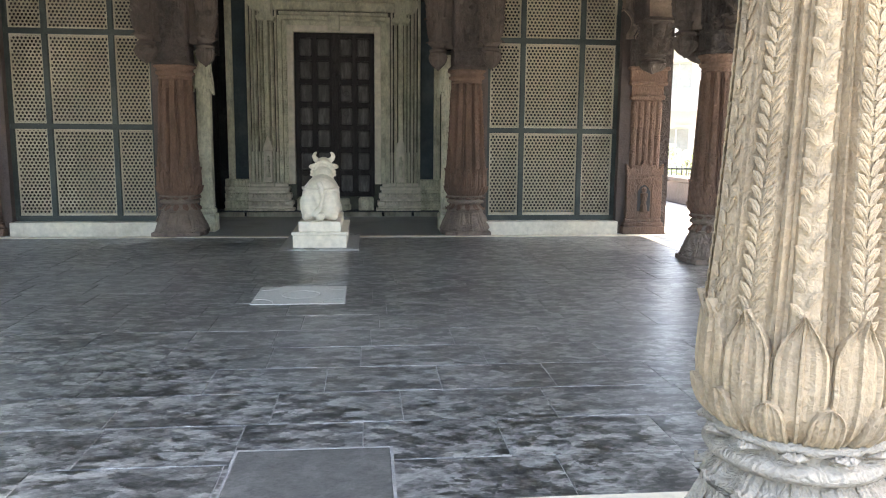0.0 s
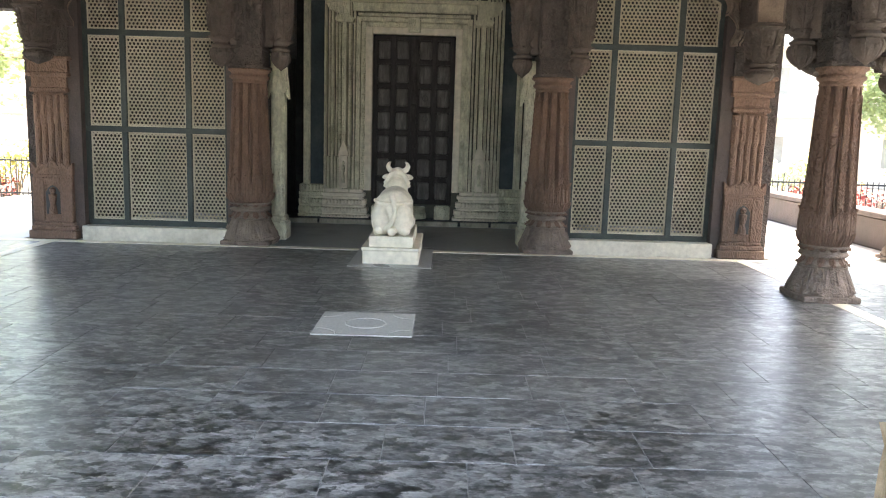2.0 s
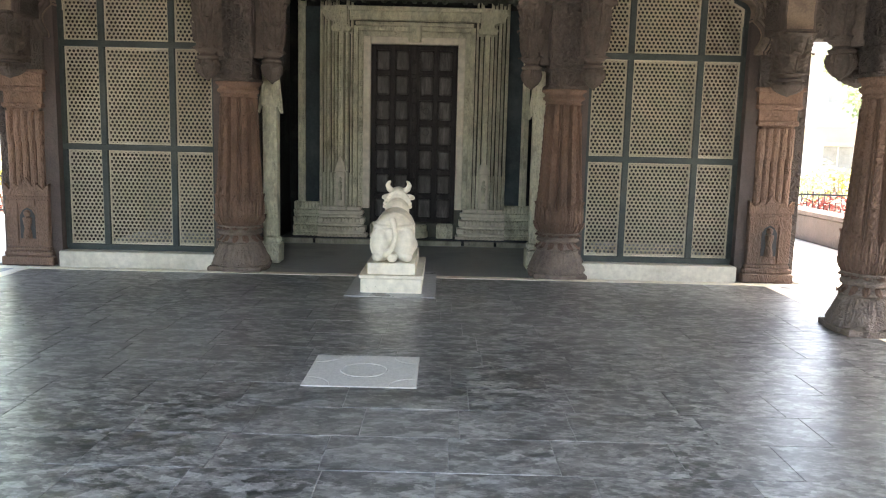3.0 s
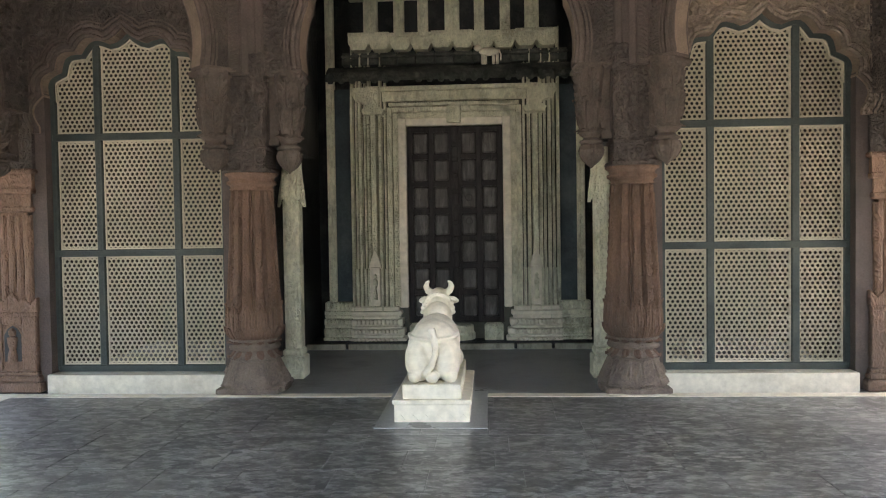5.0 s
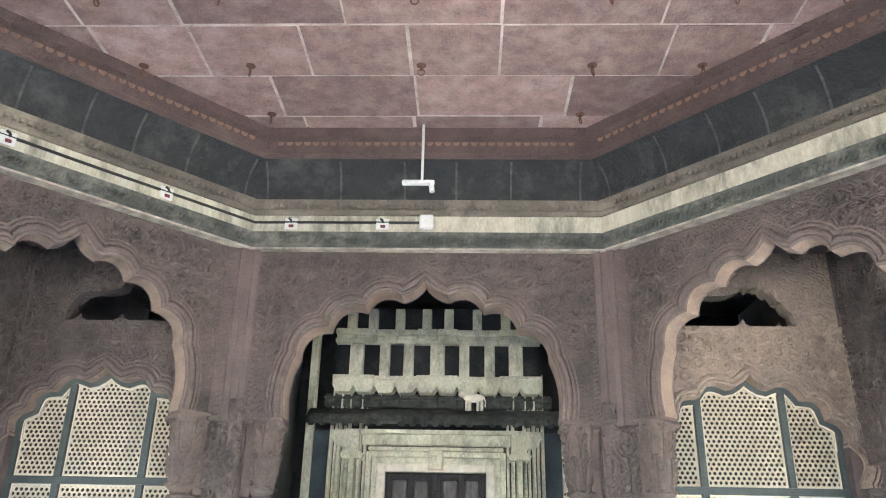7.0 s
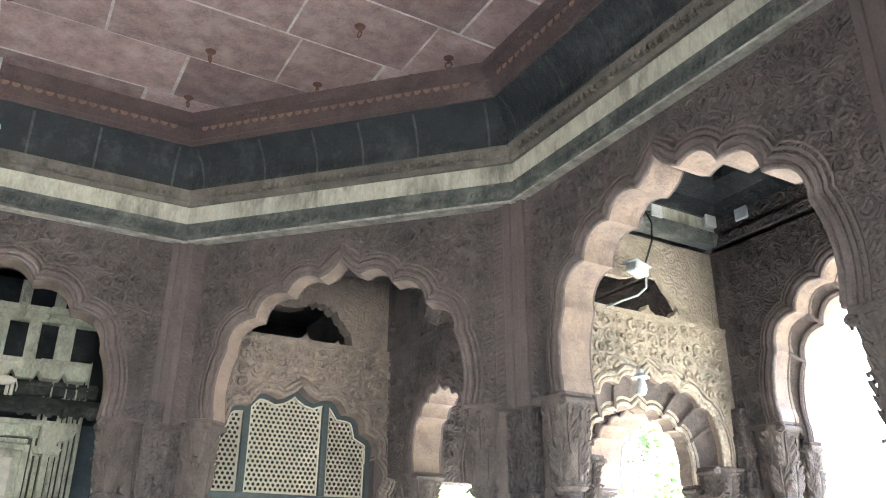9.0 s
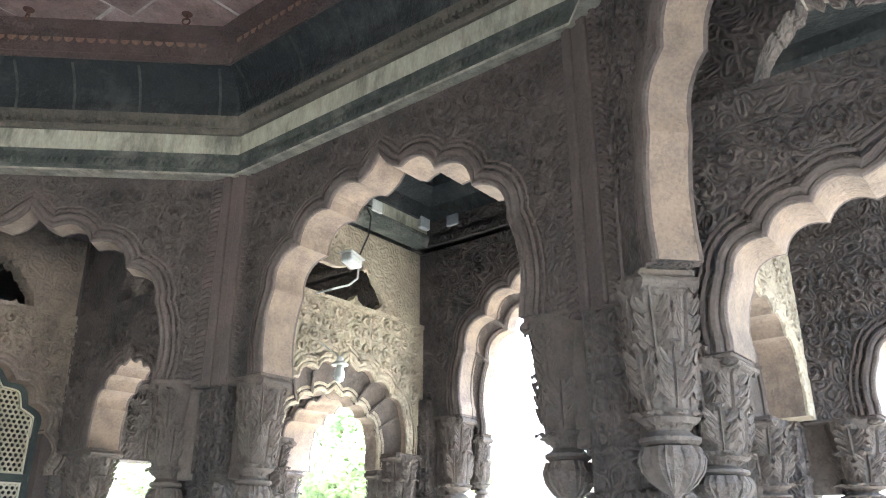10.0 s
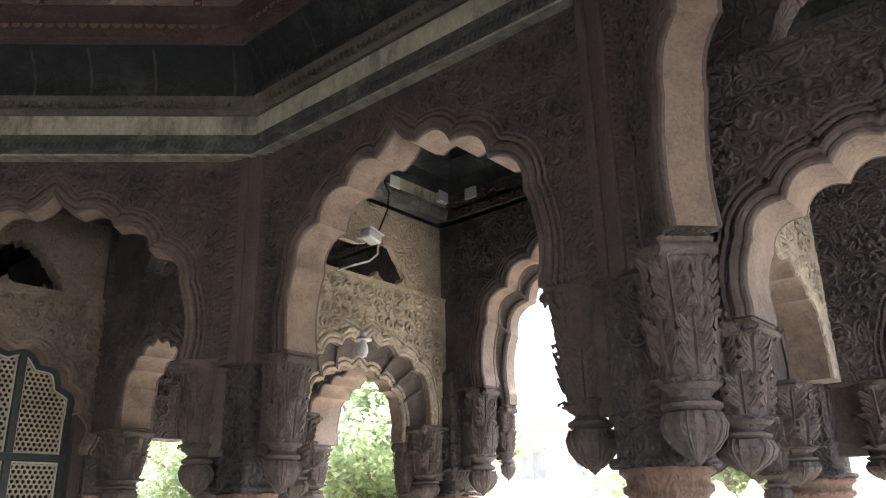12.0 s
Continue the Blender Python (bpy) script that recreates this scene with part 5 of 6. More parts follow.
# ---- marble bull on its pedestal ----
def marble_bull():
    bm = bmesh.new()
    blob(bm, 0, 0.10, 0.24, 0.20, 0.24, 0.24)            # rump
    blob(bm, -0.10, -0.02, 0.17, 0.11, 0.15, 0.18)       # haunches
    blob(bm, 0.10, -0.02, 0.17, 0.11, 0.15, 0.18)
    blob(bm, 0, 0.38, 0.27, 0.19, 0.34, 0.22)            # barrel
    blob(bm, 0, 0.62, 0.42, 0.12, 0.16, 0.15)            # hump
    blob(bm, 0, 0.72, 0.46, 0.11, 0.14, 0.18)            # neck
    blob(bm, 0, 0.84, 0.58, 0.085, 0.13, 0.095)          # head
    blob(bm, 0, 0.96, 0.52, 0.06, 0.08, 0.06)            # muzzle
    for s in (-1, 1):
        blob(bm, s * 0.115, 0.80, 0.565, 0.055, 0.03, 0.032, pose(0, 0, 0, 0, s * 15, 0))
        tube(bm, [(s * 0.045, 0.82, 0.62), (s * 0.09, 0.82, 0.645), (s * 0.108, 0.82, 0.685), (s * 0.095, 0.82, 0.72), (s * 0.075, 0.82, 0.735)], [0.034, 0.032, 0.027, 0.018, 0.008], 10)
        blob(bm, s * 0.13, -0.08, 0.05, 0.055, 0.09, 0.055)  # hoofs
        blob(bm, s * 0.15, 0.55, 0.09, 0.06, 0.16, 0.08)
    tube(bm, [(0, -0.12, 0.42), (0.02, -0.165, 0.36), (0.03, -0.175, 0.24), (0.0, -0.165, 0.14), (-0.05, -0.15, 0.08), (-0.07, -0.14, 0.05)], [0.028, 0.026, 0.024, 0.024, 0.026, 0.012], 10)
    blob(bm, 0.0, -0.12, 0.045, 0.05, 0.05, 0.05)
    for k in range(25):
        a = math.pi * (k / 24)
        blob(bm, 0.182 * math.cos(a), 0.10 - 0.222 * math.sin(a), 0.355 - 0.02 * math.sin(a), 0.017, 0.017, 0.017)
    for k in range(14):
        a = math.pi * (k / 13)
        blob(bm, 0.125 * math.cos(a), 0.66, 0.47 + 0.16 * math.sin(a), 0.022, 0.02, 0.02)
    ob = solid("bull_statue", bm, M_MARBLE, "white marble crouching bull statue facing the shrine door", "statue", pose(0.0, 3.16, 0.298) @ Matrix.Diagonal((1.1, 1.0, 1.03, 1)), "")
    r = ob.modifiers.new("fuse", "REMESH")
    r.mode, r.voxel_size, r.use_smooth_shade = "VOXEL", 0.0075, True
    sm = ob.modifiers.new("soften", "SMOOTH")
    sm.factor, sm.iterations = 0.5, 2


marble_bull()
ped = thing("pedestal", 0.0, 2.93, 0, "stepped white marble pedestal under the bull", "pedestal")
bm = bmesh.new()
box(bm, -0.30, 0.30, 0.0, 1.25, 0.002, 0.15, 0.006)
for k in range(6):
    x = -0.25 + 0.1 * k
    prism(bm, [(x - 0.045, 0.02), (x, 0.07), (x + 0.045, 0.02), (x + 0.045, 0.012), (x - 0.045, 0.012)], -0.006, 0.01)
part("lower_block", bm, M_MARBLE, ped)
bm = bmesh.new()
box(bm, -0.315, 0.315, -0.015, 1.265, 0.15, 0.185, 0.008)
part("slab", bm, M_MARBLE, ped)
bm = bmesh.new()
box(bm, -0.235, 0.235, 0.03, 1.2, 0.185, 0.30, 0.006)
part("upper_block", bm, M_MARBLE, ped)
bm = bmesh.new()
box(bm, -0.44, 0.44, 2.76, 4.25, -0.02, 0.0065)
solid("trim_pedestal_plate", bm, M_PLATE, "grey stone plate in the floor under the pedestal", "trim")
bm = bmesh.new()
box(bm, -0.35, 0.36, 0.02, 0.695, -0.02, 0.007, 0.003)
ring = [(0.005 + 0.15 * math.cos(2 * math.pi * k / 32), 0.36 + 0.15 * math.sin(2 * math.pi * k / 32), 0.006) for k in range(33)]
tube(bm, ring, 0.0045, 5)
for cx, cy, a0 in ((-0.33, 0.04, 0), (0.34, 0.04, 90), (0.34, 0.675, 180), (-0.33, 0.675, 270)):
    tube(bm, [(cx + 0.15 * math.cos(radians(a0 + 9 * k)), cy + 0.15 * math.sin(radians(a0 + 9 * k)), 0.006) for k in range(11)], 0.004, 5)
solid("trim_marble_slab", bm, M_SLAB, "pale marble slab let into the grey floor", "slab")

# ---- pale broken brackets and posts just inside the recess ----
for s in (-1, 1):
    e = thing("marble_post", s * 1.68, 5.25, -0.08, "pale weathered marble post with a broken leafy bracket", "post", "posts of the shrine recess")
    bm = bmesh.new()
    box(bm, -0.09, 0.09, -0.09, 0.09, 0.32, 1.95, 0.012)
    box(bm, -0.05, 0.05, -0.11, -0.07, 0.34, 1.93, 0.01)
    part("shaft", bm, M_OLD, e)
    bm = bmesh.new()
    box(bm, -0.13, 0.13, -0.16, 0.13, 0, 0.24, 0.015)
    box(bm, -0.11, 0.11, -0.13, 0.11, 0.24, 0.32, 0.02)
    part("foot", bm, M_OLD, e)
    bm = bmesh.new()
    for a in range(5):
        ang = radians(-160 + 35 * a)
        pts = [(0.10 * f * math.cos(ang) + 0.06 * math.cos(ang), 0.10 * f * math.sin(ang) + 0.04 * math.sin(ang), 2.42 - 0.55 * f + 0.08 * (a % 2)) for f in (0, 0.25, 0.5, 0.75, 0.92, 1.0)]
        leaf_blade(bm, pts, [0.05, 0.075, 0.085, 0.07, 0.05, 0.03], (math.cos(ang), math.sin(ang), 0.05))
    lathe(bm, [(1.95, 0.10), (2.05, 0.12), (2.2, 0.10), (2.45, 0.12)], 14)
    part("broken_bracket", bm, M_OLD, e, "broken pale leaf bracket")
    bm = bmesh.new()
    box(bm, -0.12, 0.12, -0.6, 0.6, 2.45, 5.3)
    part("upper_pier", bm, M_BLACK, e)

# ---- cornice details ----
cove_ribs = bmesh.new()
drops = bmesh.new()
for a, b in zip(OCT, OCT[1:] + OCT[:1]):
    m, w = between(a, b)      # inside lies to the right of a -> b: local -y
    n = 5
    for k in range(n + 1):
        x = -w / 2 + 0.25 + (w - 0.5) * (k + 0.16 * math.sin(5 * k + w)) / n
        vs = []
        for d, z in ((0.225, 5.215), (0.245, 5.34), (0.305, 5.46), (0.405, 5.56)):
            vs += [cove_ribs.verts.new(m @ Vector((x + sgn * 0.011, -d - 0.006, z - 0.006))) for sgn in (-1, 1)]
        for r in range(3):
            cove_ribs.faces.new((vs[2 * r], vs[2 * r + 1], vs[2 * r + 3], vs[2 * r + 2]))
    k = 0
    x = -w / 2 + 0.35
    while x < w / 2 - 0.3:
        f = [drops.verts.new(m @ Vector((x + 0.036 * math.cos(t), -0.475 - 0.012, 5.735 + 0.045 * math.sin(t)))) for t in [math.pi + math.pi * i / 6 for i in range(7)]]
        c = drops.verts.new(m @ Vector((x, -0.50, 5.725)))
        for i in range(6):
            drops.faces.new((f[i], f[i + 1], c))
        drops.faces.new((f[0], c, f[-1]))
        x += 0.088
rope = bmesh.new()
dent = bmesh.new()
for a, b in zip(OCT, OCT[1:] + OCT[:1]):
    m, w = between(a, b)
    x = -w / 2 + 0.22
    while x < w / 2 - 0.2:
        vs = [rope.verts.new(m @ Vector(v)) for v in ((x, -0.172, 4.765), (x + 0.018, -0.172, 4.765), (x + 0.048, -0.172, 4.835), (x + 0.03, -0.172, 4.835), (x + 0.024, -0.196, 4.80))]
        for i in range(4):
            rope.faces.new((vs[i], vs[(i + 1) % 4], vs[4]))
        x += 0.045
    x = -w / 2 + 0.28
    while x < w / 2 - 0.26:
        box(dent, x, x + 0.03, -0.245, -0.2, 5.125, 5.16, m=m)
        x += 0.06
tagged(solid("trim_rope_moulding", rope, M_GREY, "carved rope pattern of the grey moulding", "trim"))
solid("trim_dentils", dent, M_BROWN, "row of small stone dentils above the cream band", "trim")
ob = solid("trim_cove_joints", cove_ribs, M_JOINT, "raised pale joints between the black cove slabs", "trim")
solid("trim_frieze_drops", drops, M_COL, "row of hanging half-round leaf ornaments", "trim")


# ---- ceiling hooks ----
bm = bmesh.new()
tube(bm, [(0, 0, 0.0), (0, 0, -0.05)], 0.012, 8)
tube(bm, [(0.03 * math.sin(2 * math.pi * k / 12), 0, -0.075 - 0.03 * math.cos(2 * math.pi * k / 12) + 0.004) for k in range(13)], 0.007, 6)
lathe(bm, [(-0.006, 0.04), (0.0, 0.045)], 12)
me_hook = mesh_from("ceiling_hook", bm, M_RUST)
for x in (-3.25, -2.45, -1.5, 0.0, 1.48, 2.42, 3.23):
    for y in (3.43, 2.64, 1.72, 0.3, -1.2, -2.3):
        if abs(x) + abs(y - 0.18) < 5.2 and abs(y - 0.18) < 3.45 and not (x == 0 and y == 3.43):
            ob = new("ceiling_hook", me_hook)
            ob.matrix_world = pose(x, y, Z_CEIL + 0.002, 0, 0, 40 * x)
            tagged(ob, "rusted iron ring hook hanging from the ceiling", "hook", "ceiling hooks")

# ---- electrical fittings ----
def bracket_box(x, z, m, label_red=True):
    e = new("lamp_socket")
    e.matrix_world = m @ pose(x, -0.185, z)
    tagged(e, "white plastic socket box clipped on the cornice band", "socket", "sockets on the cornice")
    bm = bmesh.new()
    box(bm, -0.065, 0.065, -0.018, 0, -0.06, 0.06, 0.006)
    part("back_plate", bm, M_PVC, e)
    bm = bmesh.new()
    box(bm, -0.02, 0.03, -0.036, -0.018, -0.045, -0.015, 0.005)
    part("socket", bm, M_REDPLASTIC if label_red else M_PVC, e)
    bm = bmesh.new()
    tube(bm, [(-0.02, -0.03, 0.05), (0.0, -0.045, 0.03), (0.01, -0.05, 0.0)], 0.012, 8)
    part("holder", bm, M_CABLE, e)


M_REDPLASTIC = material("maroon_plastic", (0.14, 0.03, 0.035), None, 0.4, bump=0, fine_bump=0)
m_n, w_n = between(OCT[7], OCT[0])
m_nw, w_nw = between(OCT[6], OCT[7])
for x in (-1.36, -0.44):
    bracket_box(x, 4.965, m_n)
for x in (-0.75, 0.62):
    bracket_box(x, 4.965, m_nw)
bm = bmesh.new()
box(bm, -0.07, 0.07, -0.05, 0, -0.075, 0.075, 0.012)
ob = solid("junction_box", bm, M_PVC, "white plastic junction box on the cornice", "junction box", m_n @ pose(0.0, -0.185, 4.985), "")
bm = bmesh.new()
tube(bm, [m_nw @ Vector((-w_nw / 2 + 0.1, -0.19, 4.99)), m_nw @ Vector((0, -0.192, 4.978)), m_nw @ Vector((w_nw / 2 - 0.09, -0.19, 4.985)), m_n @ Vector((-w_n / 2 + 0.1, -0.195, 4.98)), m_n @ Vector((-1.1, -0.192, 4.985)), m_n @ Vector((0.0, -0.19, 4.985))], 0.014, 8)
solid("cable", bm, M_CABLE, "black cable clipped along the cream band", "cable", kind="")
lamp = thing("tube_lamp", -0.03, 3.62, Z_CEIL, "white hanging batten lamp on a ceiling rod", "lamp")
bm = bmesh.new()
tube(bm, [(0, 0, 0.0), (0, 0, -0.62)], 0.014, 8)
part("rod", bm, M_PVC, lamp)
bm = bmesh.new()
box(bm, -0.19, 0.12, -0.03, 0.03, -0.66, -0.62, 0.008)
part("batten", bm, M_PVC, lamp)
bm = bmesh.new()
tube(bm, [(0.09, 0, -0.66), (0.10, 0.0, -0.74)], 0.026, 10)
part("lamp_holder", bm, M_PVC, lamp)
# in the veranda
bulb = thing("hanging_bulb", 4.88, 1.52, 3.32, "unlit white bulb under a small shade at the arch", "lamp")
bm = bmesh.new()
lathe(bm, [(-0.17, 0.008), (-0.16, 0.03), (-0.12, 0.045), (-0.08, 0.04), (-0.05, 0.03), (-0.02, 0.028)], 20)
b_ = part("bulb", bm, M_PVC, bulb)
b_.data.shade_smooth()
bm = bmesh.new()
lathe(bm, [(-0.03, 0.07), (-0.02, 0.07), (0.01, 0.03), (0.04, 0.025)], 20)
part("shade", bm, M_PVC, bulb)
bm = bmesh.new()
tube(bm, [(0, 0, 0.04), (0.01, 0.10, 0.10), (0.0, 0.20, 0.17), (0.0, 0.26, 0.20)], 0.006, 6)
part("cord", bm, M_PVC, bulb)
bm = bmesh.new()
box(bm, -0.09, 0.09, -0.055, 0.055, -0.04, 0.04, 0.012)
box(bm, -0.105, 0.105, -0.07, 0.07, 0.04, 0.052, 0.004)
solid("flood_lamp", bm, M_PVC, "white metal flood lamp hanging from its cable", "lamp", pose(4.94, 1.5, 4.21, 0, 8, 10), "")
bm = bmesh.new()
tube(bm, [(4.95, 1.5, 4.26), (5.04, 1.5, 4.30), (5.14, 1.5, 4.52), (5.17, 1.51, 4.70), (5.16, 1.56, 4.83), (5.30, 1.62, 4.88)], 0.009, 6)
solid("cable", bm, M_CABLE, "black cable hanging to the flood lamp", "cable", kind="")
bm = bmesh.new()
tube(bm, [(4.99, 1.5, 4.22), (5.03, 1.5, 4.17), (5.02, 1.5, 4.07), (4.93, 1.51, 3.99), (4.81, 1.58, 3.94), (4.80, 1.76, 3.935)], 0.009, 6)
solid("cable", bm, M_PVC, "white cable looping below the flood lamp", "cable", kind="")
for x, y, z in ((5.33, EY1 - 0.24, 4.89), (6.03, EY1 - 0.24, 4.95), (VX - 0.24, 1.30, 4.93)):
    bm = bmesh.new()
    box(bm, -0.07, 0.07, -0.03, 0.03, -0.06, 0.06, 0.008)
    solid("junction_box", bm, M_PVC, "white plastic junction box on the veranda cornice", "junction box", pose(x, y, z, 0, 0, 90 if y < 1.5 else 0), "")


# ---- terrace, parapet and surroundings ----
for sx, n1 in ((-1, "west"), (1, "east")):
    bm = bmesh.new()
    box(bm, min(sx * 4.6, sx * 7.6), max(sx * 4.6, sx * 7.6), 4.0, 9.5, -0.5, -0.02)
    solid("floor_terrace_" + n1, bm, M_TERRACE, "pale stone terrace beside the pavilion", "floor")
M_IRON = material("black_painted_iron", (0.03, 0.03, 0.035), None, 0.5)
bm = bmesh.new()
box(bm, 6.55, 6.85, 4.6, 9.4, -0.02, 0.42, 0.02)
box(bm, 6.50, 6.90, 4.55, 9.45, 0.42, 0.50, 0.015)
solid("wall_parapet_east", bm, M_REDPLAIN, "low red sandstone parapet of the terrace", "parapet")


def railing(x0, y0, x1, y1, z):
    e = thing("iron_railing", x0, y0, z, "black iron railing along the garden", "railing")
    m, w = between((x0, y0), (x1, y1))
    mi = e.matrix_world.inverted() @ Matrix.Translation((0, 0, z)) @ m
    for zz in (0.15, 0.95):
        bm = bmesh.new()
        box(bm, -w / 2, w / 2, -0.015, 0.015, zz, zz + 0.04, m=mi)
        part("rail", bm, M_IRON, e)
    bm = bmesh.new()
    n = int(w / 0.13)
    for k in range(n + 1):
        x = -w / 2 + w * k / n
        box(bm, x - 0.009, x + 0.009, -0.009, 0.009, 0, 1.05 if k % 12 else 1.2, m=mi)
    part("bars", bm, M_IRON, e)
    tagged(bpy.data.objects[e.children[-1].name], kind="stuff")


railing(7.5, 14.5, 22, 12.0, -0.55)
railing(-22, 13.0, -7.5, 14.0, -0.55)


def leaf_crown(bm, rnd, cx, cy, cz, r, n, size):
    for _ in range(n):
        a, b = rnd.random() * 2 * math.pi, math.acos(2 * rnd.random() - 1)
        rr = r * (0.55 + 0.5 * rnd.random())
        p = Vector((cx + rr * math.sin(b) * math.cos(a), cy + rr * math.sin(b) * math.sin(a), cz + rr * 0.8 * math.cos(b)))
        d = Vector((rnd.uniform(-1, 1), rnd.uniform(-1, 1), rnd.uniform(-0.8, 0.3))).normalized()
        u = d.cross(Vector((rnd.uniform(-1, 1), rnd.uniform(-1, 1), 1))).normalized()
        s = size * rnd.uniform(0.6, 1.3)
        vs = [bm.verts.new(q) for q in (p, p + d * s * 0.5 + u * s * 0.28, p + d * s, p + d * s * 0.5 - u * s * 0.28)]
        bm.faces.new(vs)


def tree(x, y, height, spread, seed, leaf=0.21, n=720, low=0.28):
    rnd = random.Random(seed)
    e = thing("tree", x, y, -0.56, "leafy green tree in full sun beyond the pavilion", "tree", "trees round the pavilion")
    bm = bmesh.new()
    tips = []
    tube(bm, [(0, 0, 0), (0.1, 0.05, height * 0.25), (0.0, 0.1, height * 0.55)], [0.26, 0.2, 0.13], 10)
    for k in range(9):
        a = 2 * math.pi * k / 9 + rnd.random()
        z0 = height * rnd.uniform(low * 0.7, 0.55)
        l = spread * rnd.uniform(0.5, 0.95)
        z1 = height * rnd.uniform(low + 0.05, 0.9)
        tip = (l * math.cos(a), l * math.sin(a), z1)
        tube(bm, [(0.05, 0.07, z0), (l * 0.5 * math.cos(a), l * 0.5 * math.sin(a), (z0 + z1) / 2 + 0.2), tip], [0.05, 0.035, 0.015], 7)
        tips.append(tip)
        tips.append((l * 0.55 * math.cos(a), l * 0.55 * math.sin(a), (z0 + z1) / 2))
    part("trunk", bm, M_BARK, e)
    bm = bmesh.new()
    for t in tips + [(0, 0, height * 0.9), (0.3, -0.3, height * 0.75), (-0.5, 0.4, height * 0.7), (0.2, 0.2, height * 0.42), (-0.2, -0.5, height * 0.3)]:
        for _ in range(3):
            leaf_crown(bm, rnd, t[0] + rnd.uniform(-0.6, 0.6), t[1] + rnd.uniform(-0.6, 0.6), t[2] + rnd.uniform(-0.5, 0.5), spread * rnd.uniform(0.2, 0.38), n // 3, leaf)
    part("crown", bm, M_LEAF, e)


for i, (x, y, h, s) in enumerate(((15, 11, 7.5, 3.0), (20, 15, 9, 3.6), (26, -2, 9, 3.6), (16, 20, 9, 3.4), (24, 6, 9, 3.6), (30, -8, 10, 4.0), (17, -12, 8, 3.2),
                                  (-13, 14, 8, 3.2), (-17, 19, 10, 4.0), (-16, 6, 8, 3.2), (-19, 0, 9, 3.4), (-20, -8, 9, 3.4), (8, 26, 10, 3.8), (-8, 28, 10, 3.8))):
    tree(x, y, h, s, 20 + i)


def shrub(x, y, h, seed, mat, label):
    rnd = random.Random(seed)
    e = thing("shrub", x, y, -0.56, label, "shrub", "shrubs in the garden")
    bm = bmesh.new()
    for k in range(6):
        tube(bm, [(0, 0, 0), (rnd.uniform(-0.4, 0.4), rnd.uniform(-0.4, 0.4), h * 0.7)], [0.03, 0.012], 5)
    part("stems", bm, M_BARK, e)
    bm = bmesh.new()
    for k in range(7):
        leaf_crown(bm, rnd, rnd.uniform(-0.7, 0.7), rnd.uniform(-0.7, 0.7), h * rnd.uniform(0.35, 0.85), 0.45, 90, 0.15)
    part("leaves", bm, mat, e)


M_LEAF2 = leaf_material("yellow_green_leaf", (0.24, 0.24, 0.06), (0.14, 0.17, 0.05))
M_FLOWER = material("red_flower", (0.36, 0.11, 0.10), (0.25, 0.08, 0.07), 0.6, vary=0.3, bump=0, fine_bump=0)
for i, (x, y, h) in enumerate(((9.5, 15.5, 1.6), (11, 16, 2.0), (12.8, 15.2, 1.5), (14, 15.8, 1.8), (-9, 15.2, 1.8), (-10.5, 14.8, 1.5), (-12, 15.6, 2.0), (-9.8, 16.5, 2.1), (-7.8, 15.0, 1.2))):
    shrub(x, y, h, 70 + i, M_LEAF2 if i % 3 else M_LEAF, "sunlit yellow-green garden shrub")
for i, (x, y) in enumerate(((10.2, 14.9), (11.6, 14.7), (-11.2, 14.2))):
    shrub(x, y, 0.8, 90 + i, M_FLOWER, "low shrub with red flowers")


def house(x, y, w, d, h, rz, mat, storeys, label):
    e = thing("house", x, y, -0.56, label, "house", "houses beyond the garden", rz=rz)
    bm = bmesh.new()
    box(bm, -w / 2, w / 2, -d / 2, d / 2, 0, h)
    part("wall", bm, mat, e)
    bm = bmesh.new()
    box(bm, -w / 2 - 0.3, w / 2 + 0.3, -d / 2 - 0.3, d / 2 + 0.3, h, h + 0.25)
    box(bm, -w / 2, w / 2, -d / 2, -d / 2 + 0.15, h + 0.25, h + 1.1)
    part("roof", bm, mat, e)
    sh = h / storeys
    n = int(w / 2.4)
    for k in range(storeys):
        for i in range(n):
            cx = -w / 2 + w * (i + 0.5) / n
            bm = bmesh.new()
            box(bm, cx - 0.6, cx + 0.6, -d / 2 - 0.03, -d / 2 + 0.02, k * sh + 0.9, k * sh + 2.2)
            wn_ = part("window", bm, M_GLASS, e)
            bm = bmesh.new()
            box(bm, cx - 0.72, cx + 0.72, -d / 2 - 0.35, -d / 2, k * sh + 2.3, k * sh + 2.38)
            box(bm, cx - 0.65, cx + 0.65, -d / 2 - 0.1, -d / 2, k * sh + 0.8, k * sh + 0.9)
            box(bm, cx - 0.03, cx + 0.03, -d / 2 - 0.06, -d / 2 - 0.01, k * sh + 0.9, k * sh + 2.2)
            part("frame", bm, mat, wn_)
        if k:
            bm = bmesh.new()
            box(bm, -w / 2, w / 2, -d / 2 - 1.1, -d / 2, k * sh - 0.12, k * sh + 0.03)
            box(bm, -w / 2, w / 2, -d / 2 - 1.1, -d / 2 - 1.05, k * sh + 0.85, k * sh + 0.92)
            for i in range(int(w / 0.3)):
                box(bm, -w / 2 + 0.3 * i, -w / 2 + 0.3 * i + 0.03, -d / 2 - 1.1, -d / 2 - 1.06, k * sh, k * sh + 0.9)
            part("balcony", bm, mat, e)


house(24, 33, 16, 9, 9.6, -28, M_HOUSE, 3, "pale plastered three-storey house with balconies")
house(38, 14, 14, 9, 6.4, -80, M_HOUSE2, 2, "orange-brown two-storey house with balconies")
house(-26, 34, 16, 9, 6.4, 30, M_HOUSE, 2, "pale plastered two-storey house with balconies")
house(34, -14, 12, 8, 3.4, -105, M_HOUSE2, 1, "low orange-brown single-storey house")

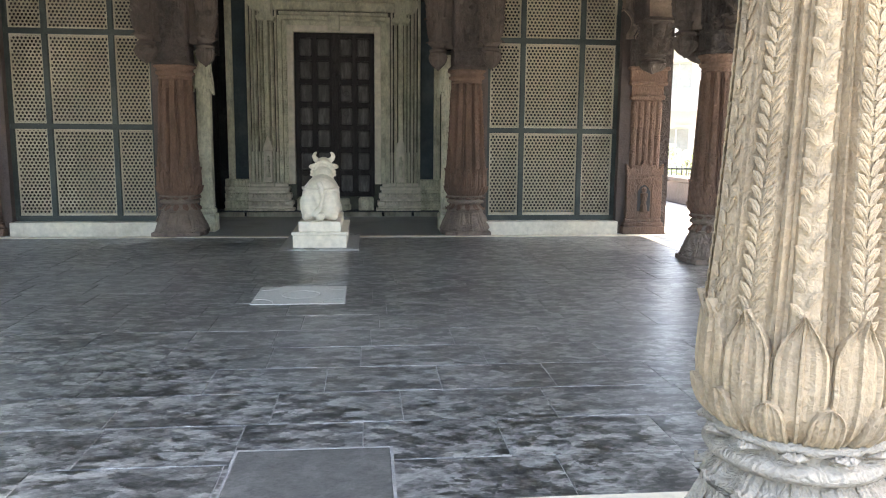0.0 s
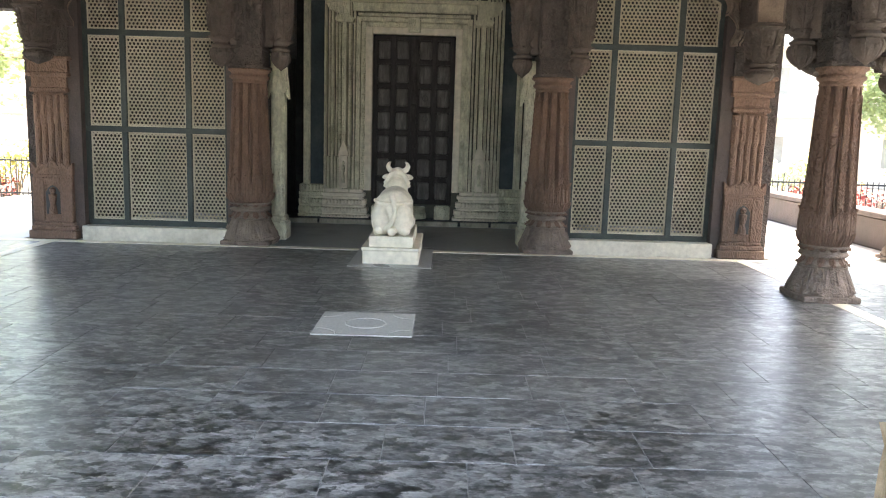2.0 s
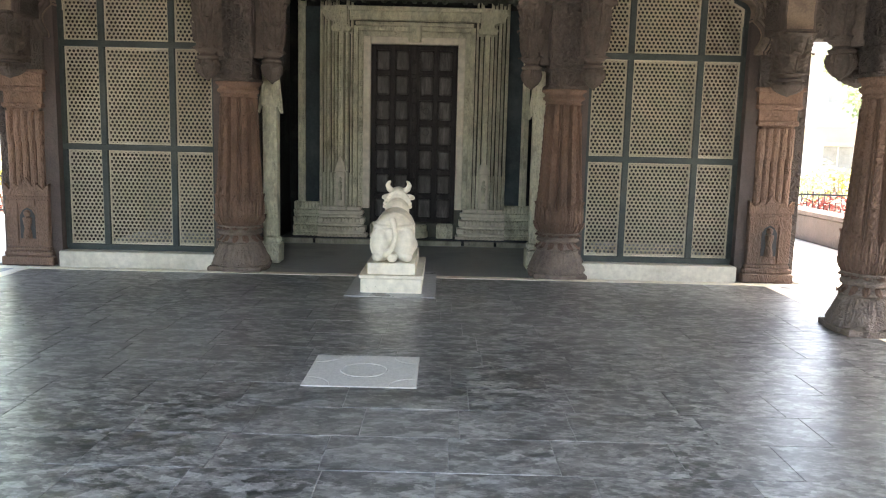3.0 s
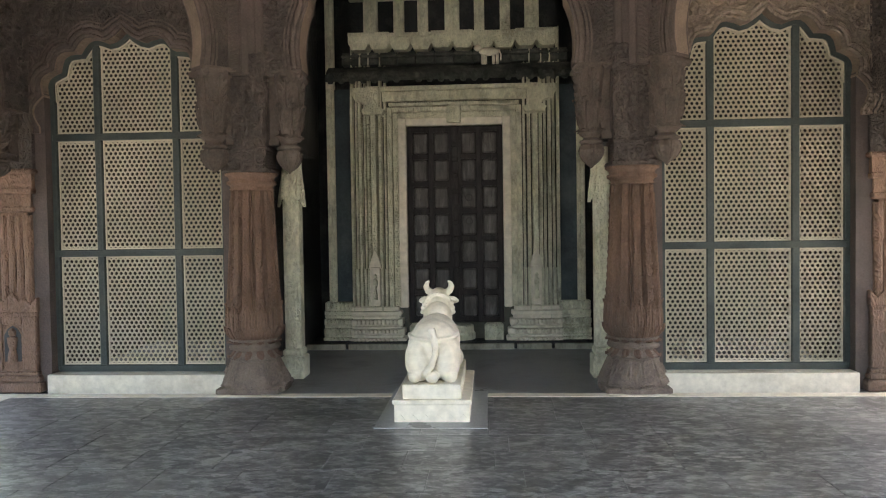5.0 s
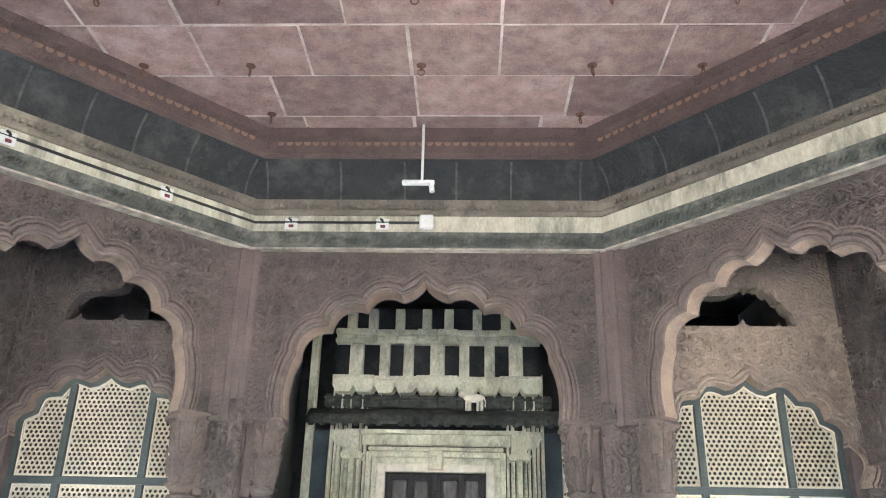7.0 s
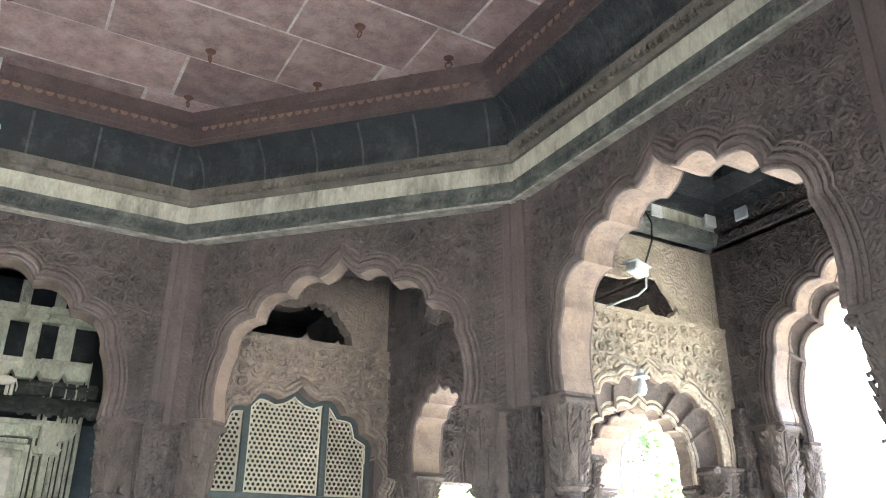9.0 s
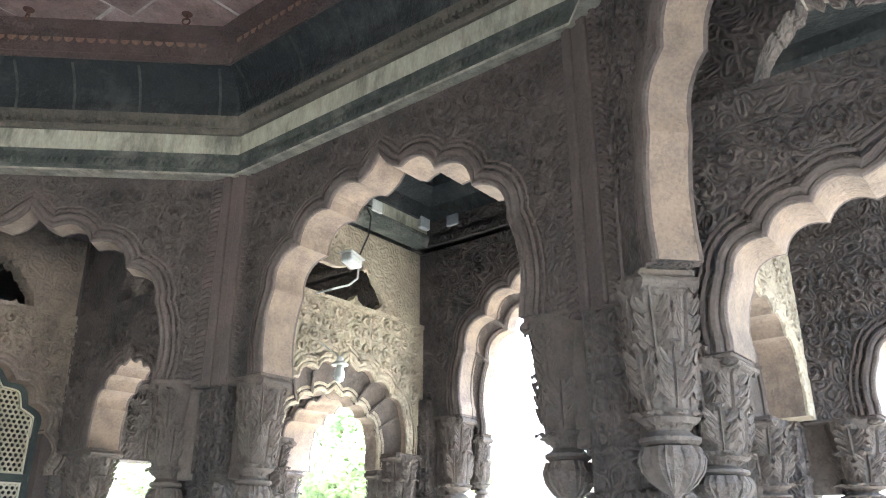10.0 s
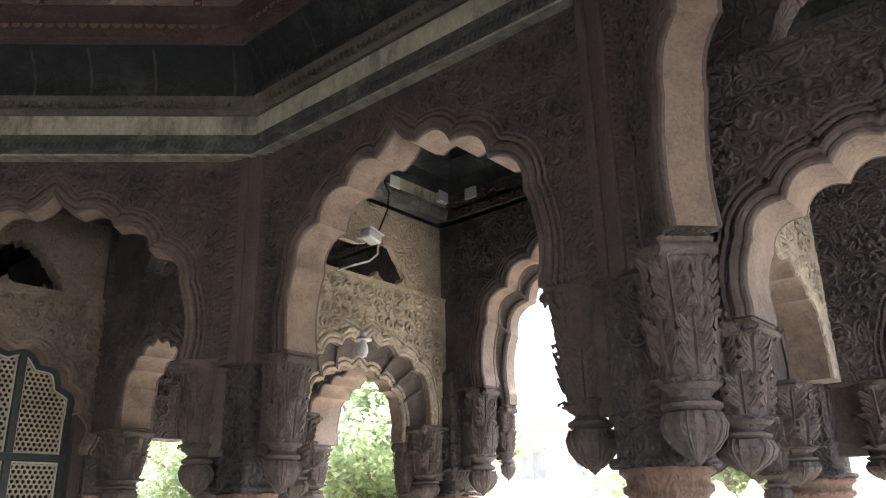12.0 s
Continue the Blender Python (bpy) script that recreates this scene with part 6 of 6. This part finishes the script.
# crenellated garden wall beyond the east side
gw = thing("garden_wall", 13.9, 2.0, -0.56, "sunlit pale pink garden wall with lobed merlons", "wall")
bm = bmesh.new()
box(bm, -0.15, 0.15, -10, 10, 0, 2.35)
box(bm, -0.2, 0.2, -10, 10, 2.35, 2.45, 0.02)
part("wall", bm, M_HOUSE2, gw)
bm = bmesh.new()
prism(bm, [(-0.24, 2.45), (0.24, 2.45), (0.25, 2.62), (0.20, 2.74), (0.10, 2.80), (0, 2.95), (-0.10, 2.80), (-0.20, 2.74), (-0.25, 2.62)], -0.1, 0.1)
me_merlon = mesh_from("merlon", bm, M_HOUSE2)
for k in range(36):
    share("merlon", me_merlon, gw, pose(0, -9.7 + 0.555 * k, 0, 0, 0, 90))

# ---- floor tiles, last ----
rnd = random.Random(11)
TILE = {}
def tile_mesh(w, d):
    key = (round(w, 2), round(d, 2))
    if key not in TILE:
        bm = bmesh.new()
        v = [bm.verts.new((x, y, z)) for z, s in ((-0.02, 1.0), (-0.002, 1.0), (0.0, 0.994)) for x, y in ((-w / 2 * s, -d / 2 * s), (w / 2 * s, -d / 2 * s), (w / 2 * s, d / 2 * s), (-w / 2 * s, d / 2 * s))]
        for r in (0, 4):
            for k in range(4):
                l = (k + 1) % 4
                bm.faces.new((v[r + k], v[r + l], v[r + 4 + l], v[r + 4 + k]))
        bm.faces.new(v[8:12])
        TILE[key] = mesh_from("tile", bm, M_FLOOR)
    return TILE[key]


rest = bmesh.new()
count = 0
y = 3.86
row = 0
while y > -7.4:
    d = 0.42
    x = -7.15 + (0.3 if row % 2 else 0.0)
    while x < 7.1:
        w = rnd.choice((0.52, 0.60, 0.60, 0.72))
        near = abs(x + w / 2) < 3.4 and -4.6 < y < 3.9
        cx, cy = x + w / 2, y - d / 2
        if near and count < 300:
            ob = new("tile", tile_mesh(w - 0.0035, d - 0.0035))
            ob.parent = floor
            ob.matrix_basis = pose(cx, cy, 0.0 + rnd.uniform(-0.0006, 0.0006), rnd.uniform(-0.05, 0.05), rnd.uniform(-0.05, 0.05))
            count += 1
        else:
            box(rest, cx - w / 2 + 0.003, cx + w / 2 - 0.003, cy - d / 2 + 0.003, cy + d / 2 - 0.003, -0.02, rnd.uniform(-0.0006, 0.0006))
        x += w
    y -= d
    row += 1
ob = part("far_tiles", rest, M_FLOOR, floor)
tagged(ob, kind="stuff")
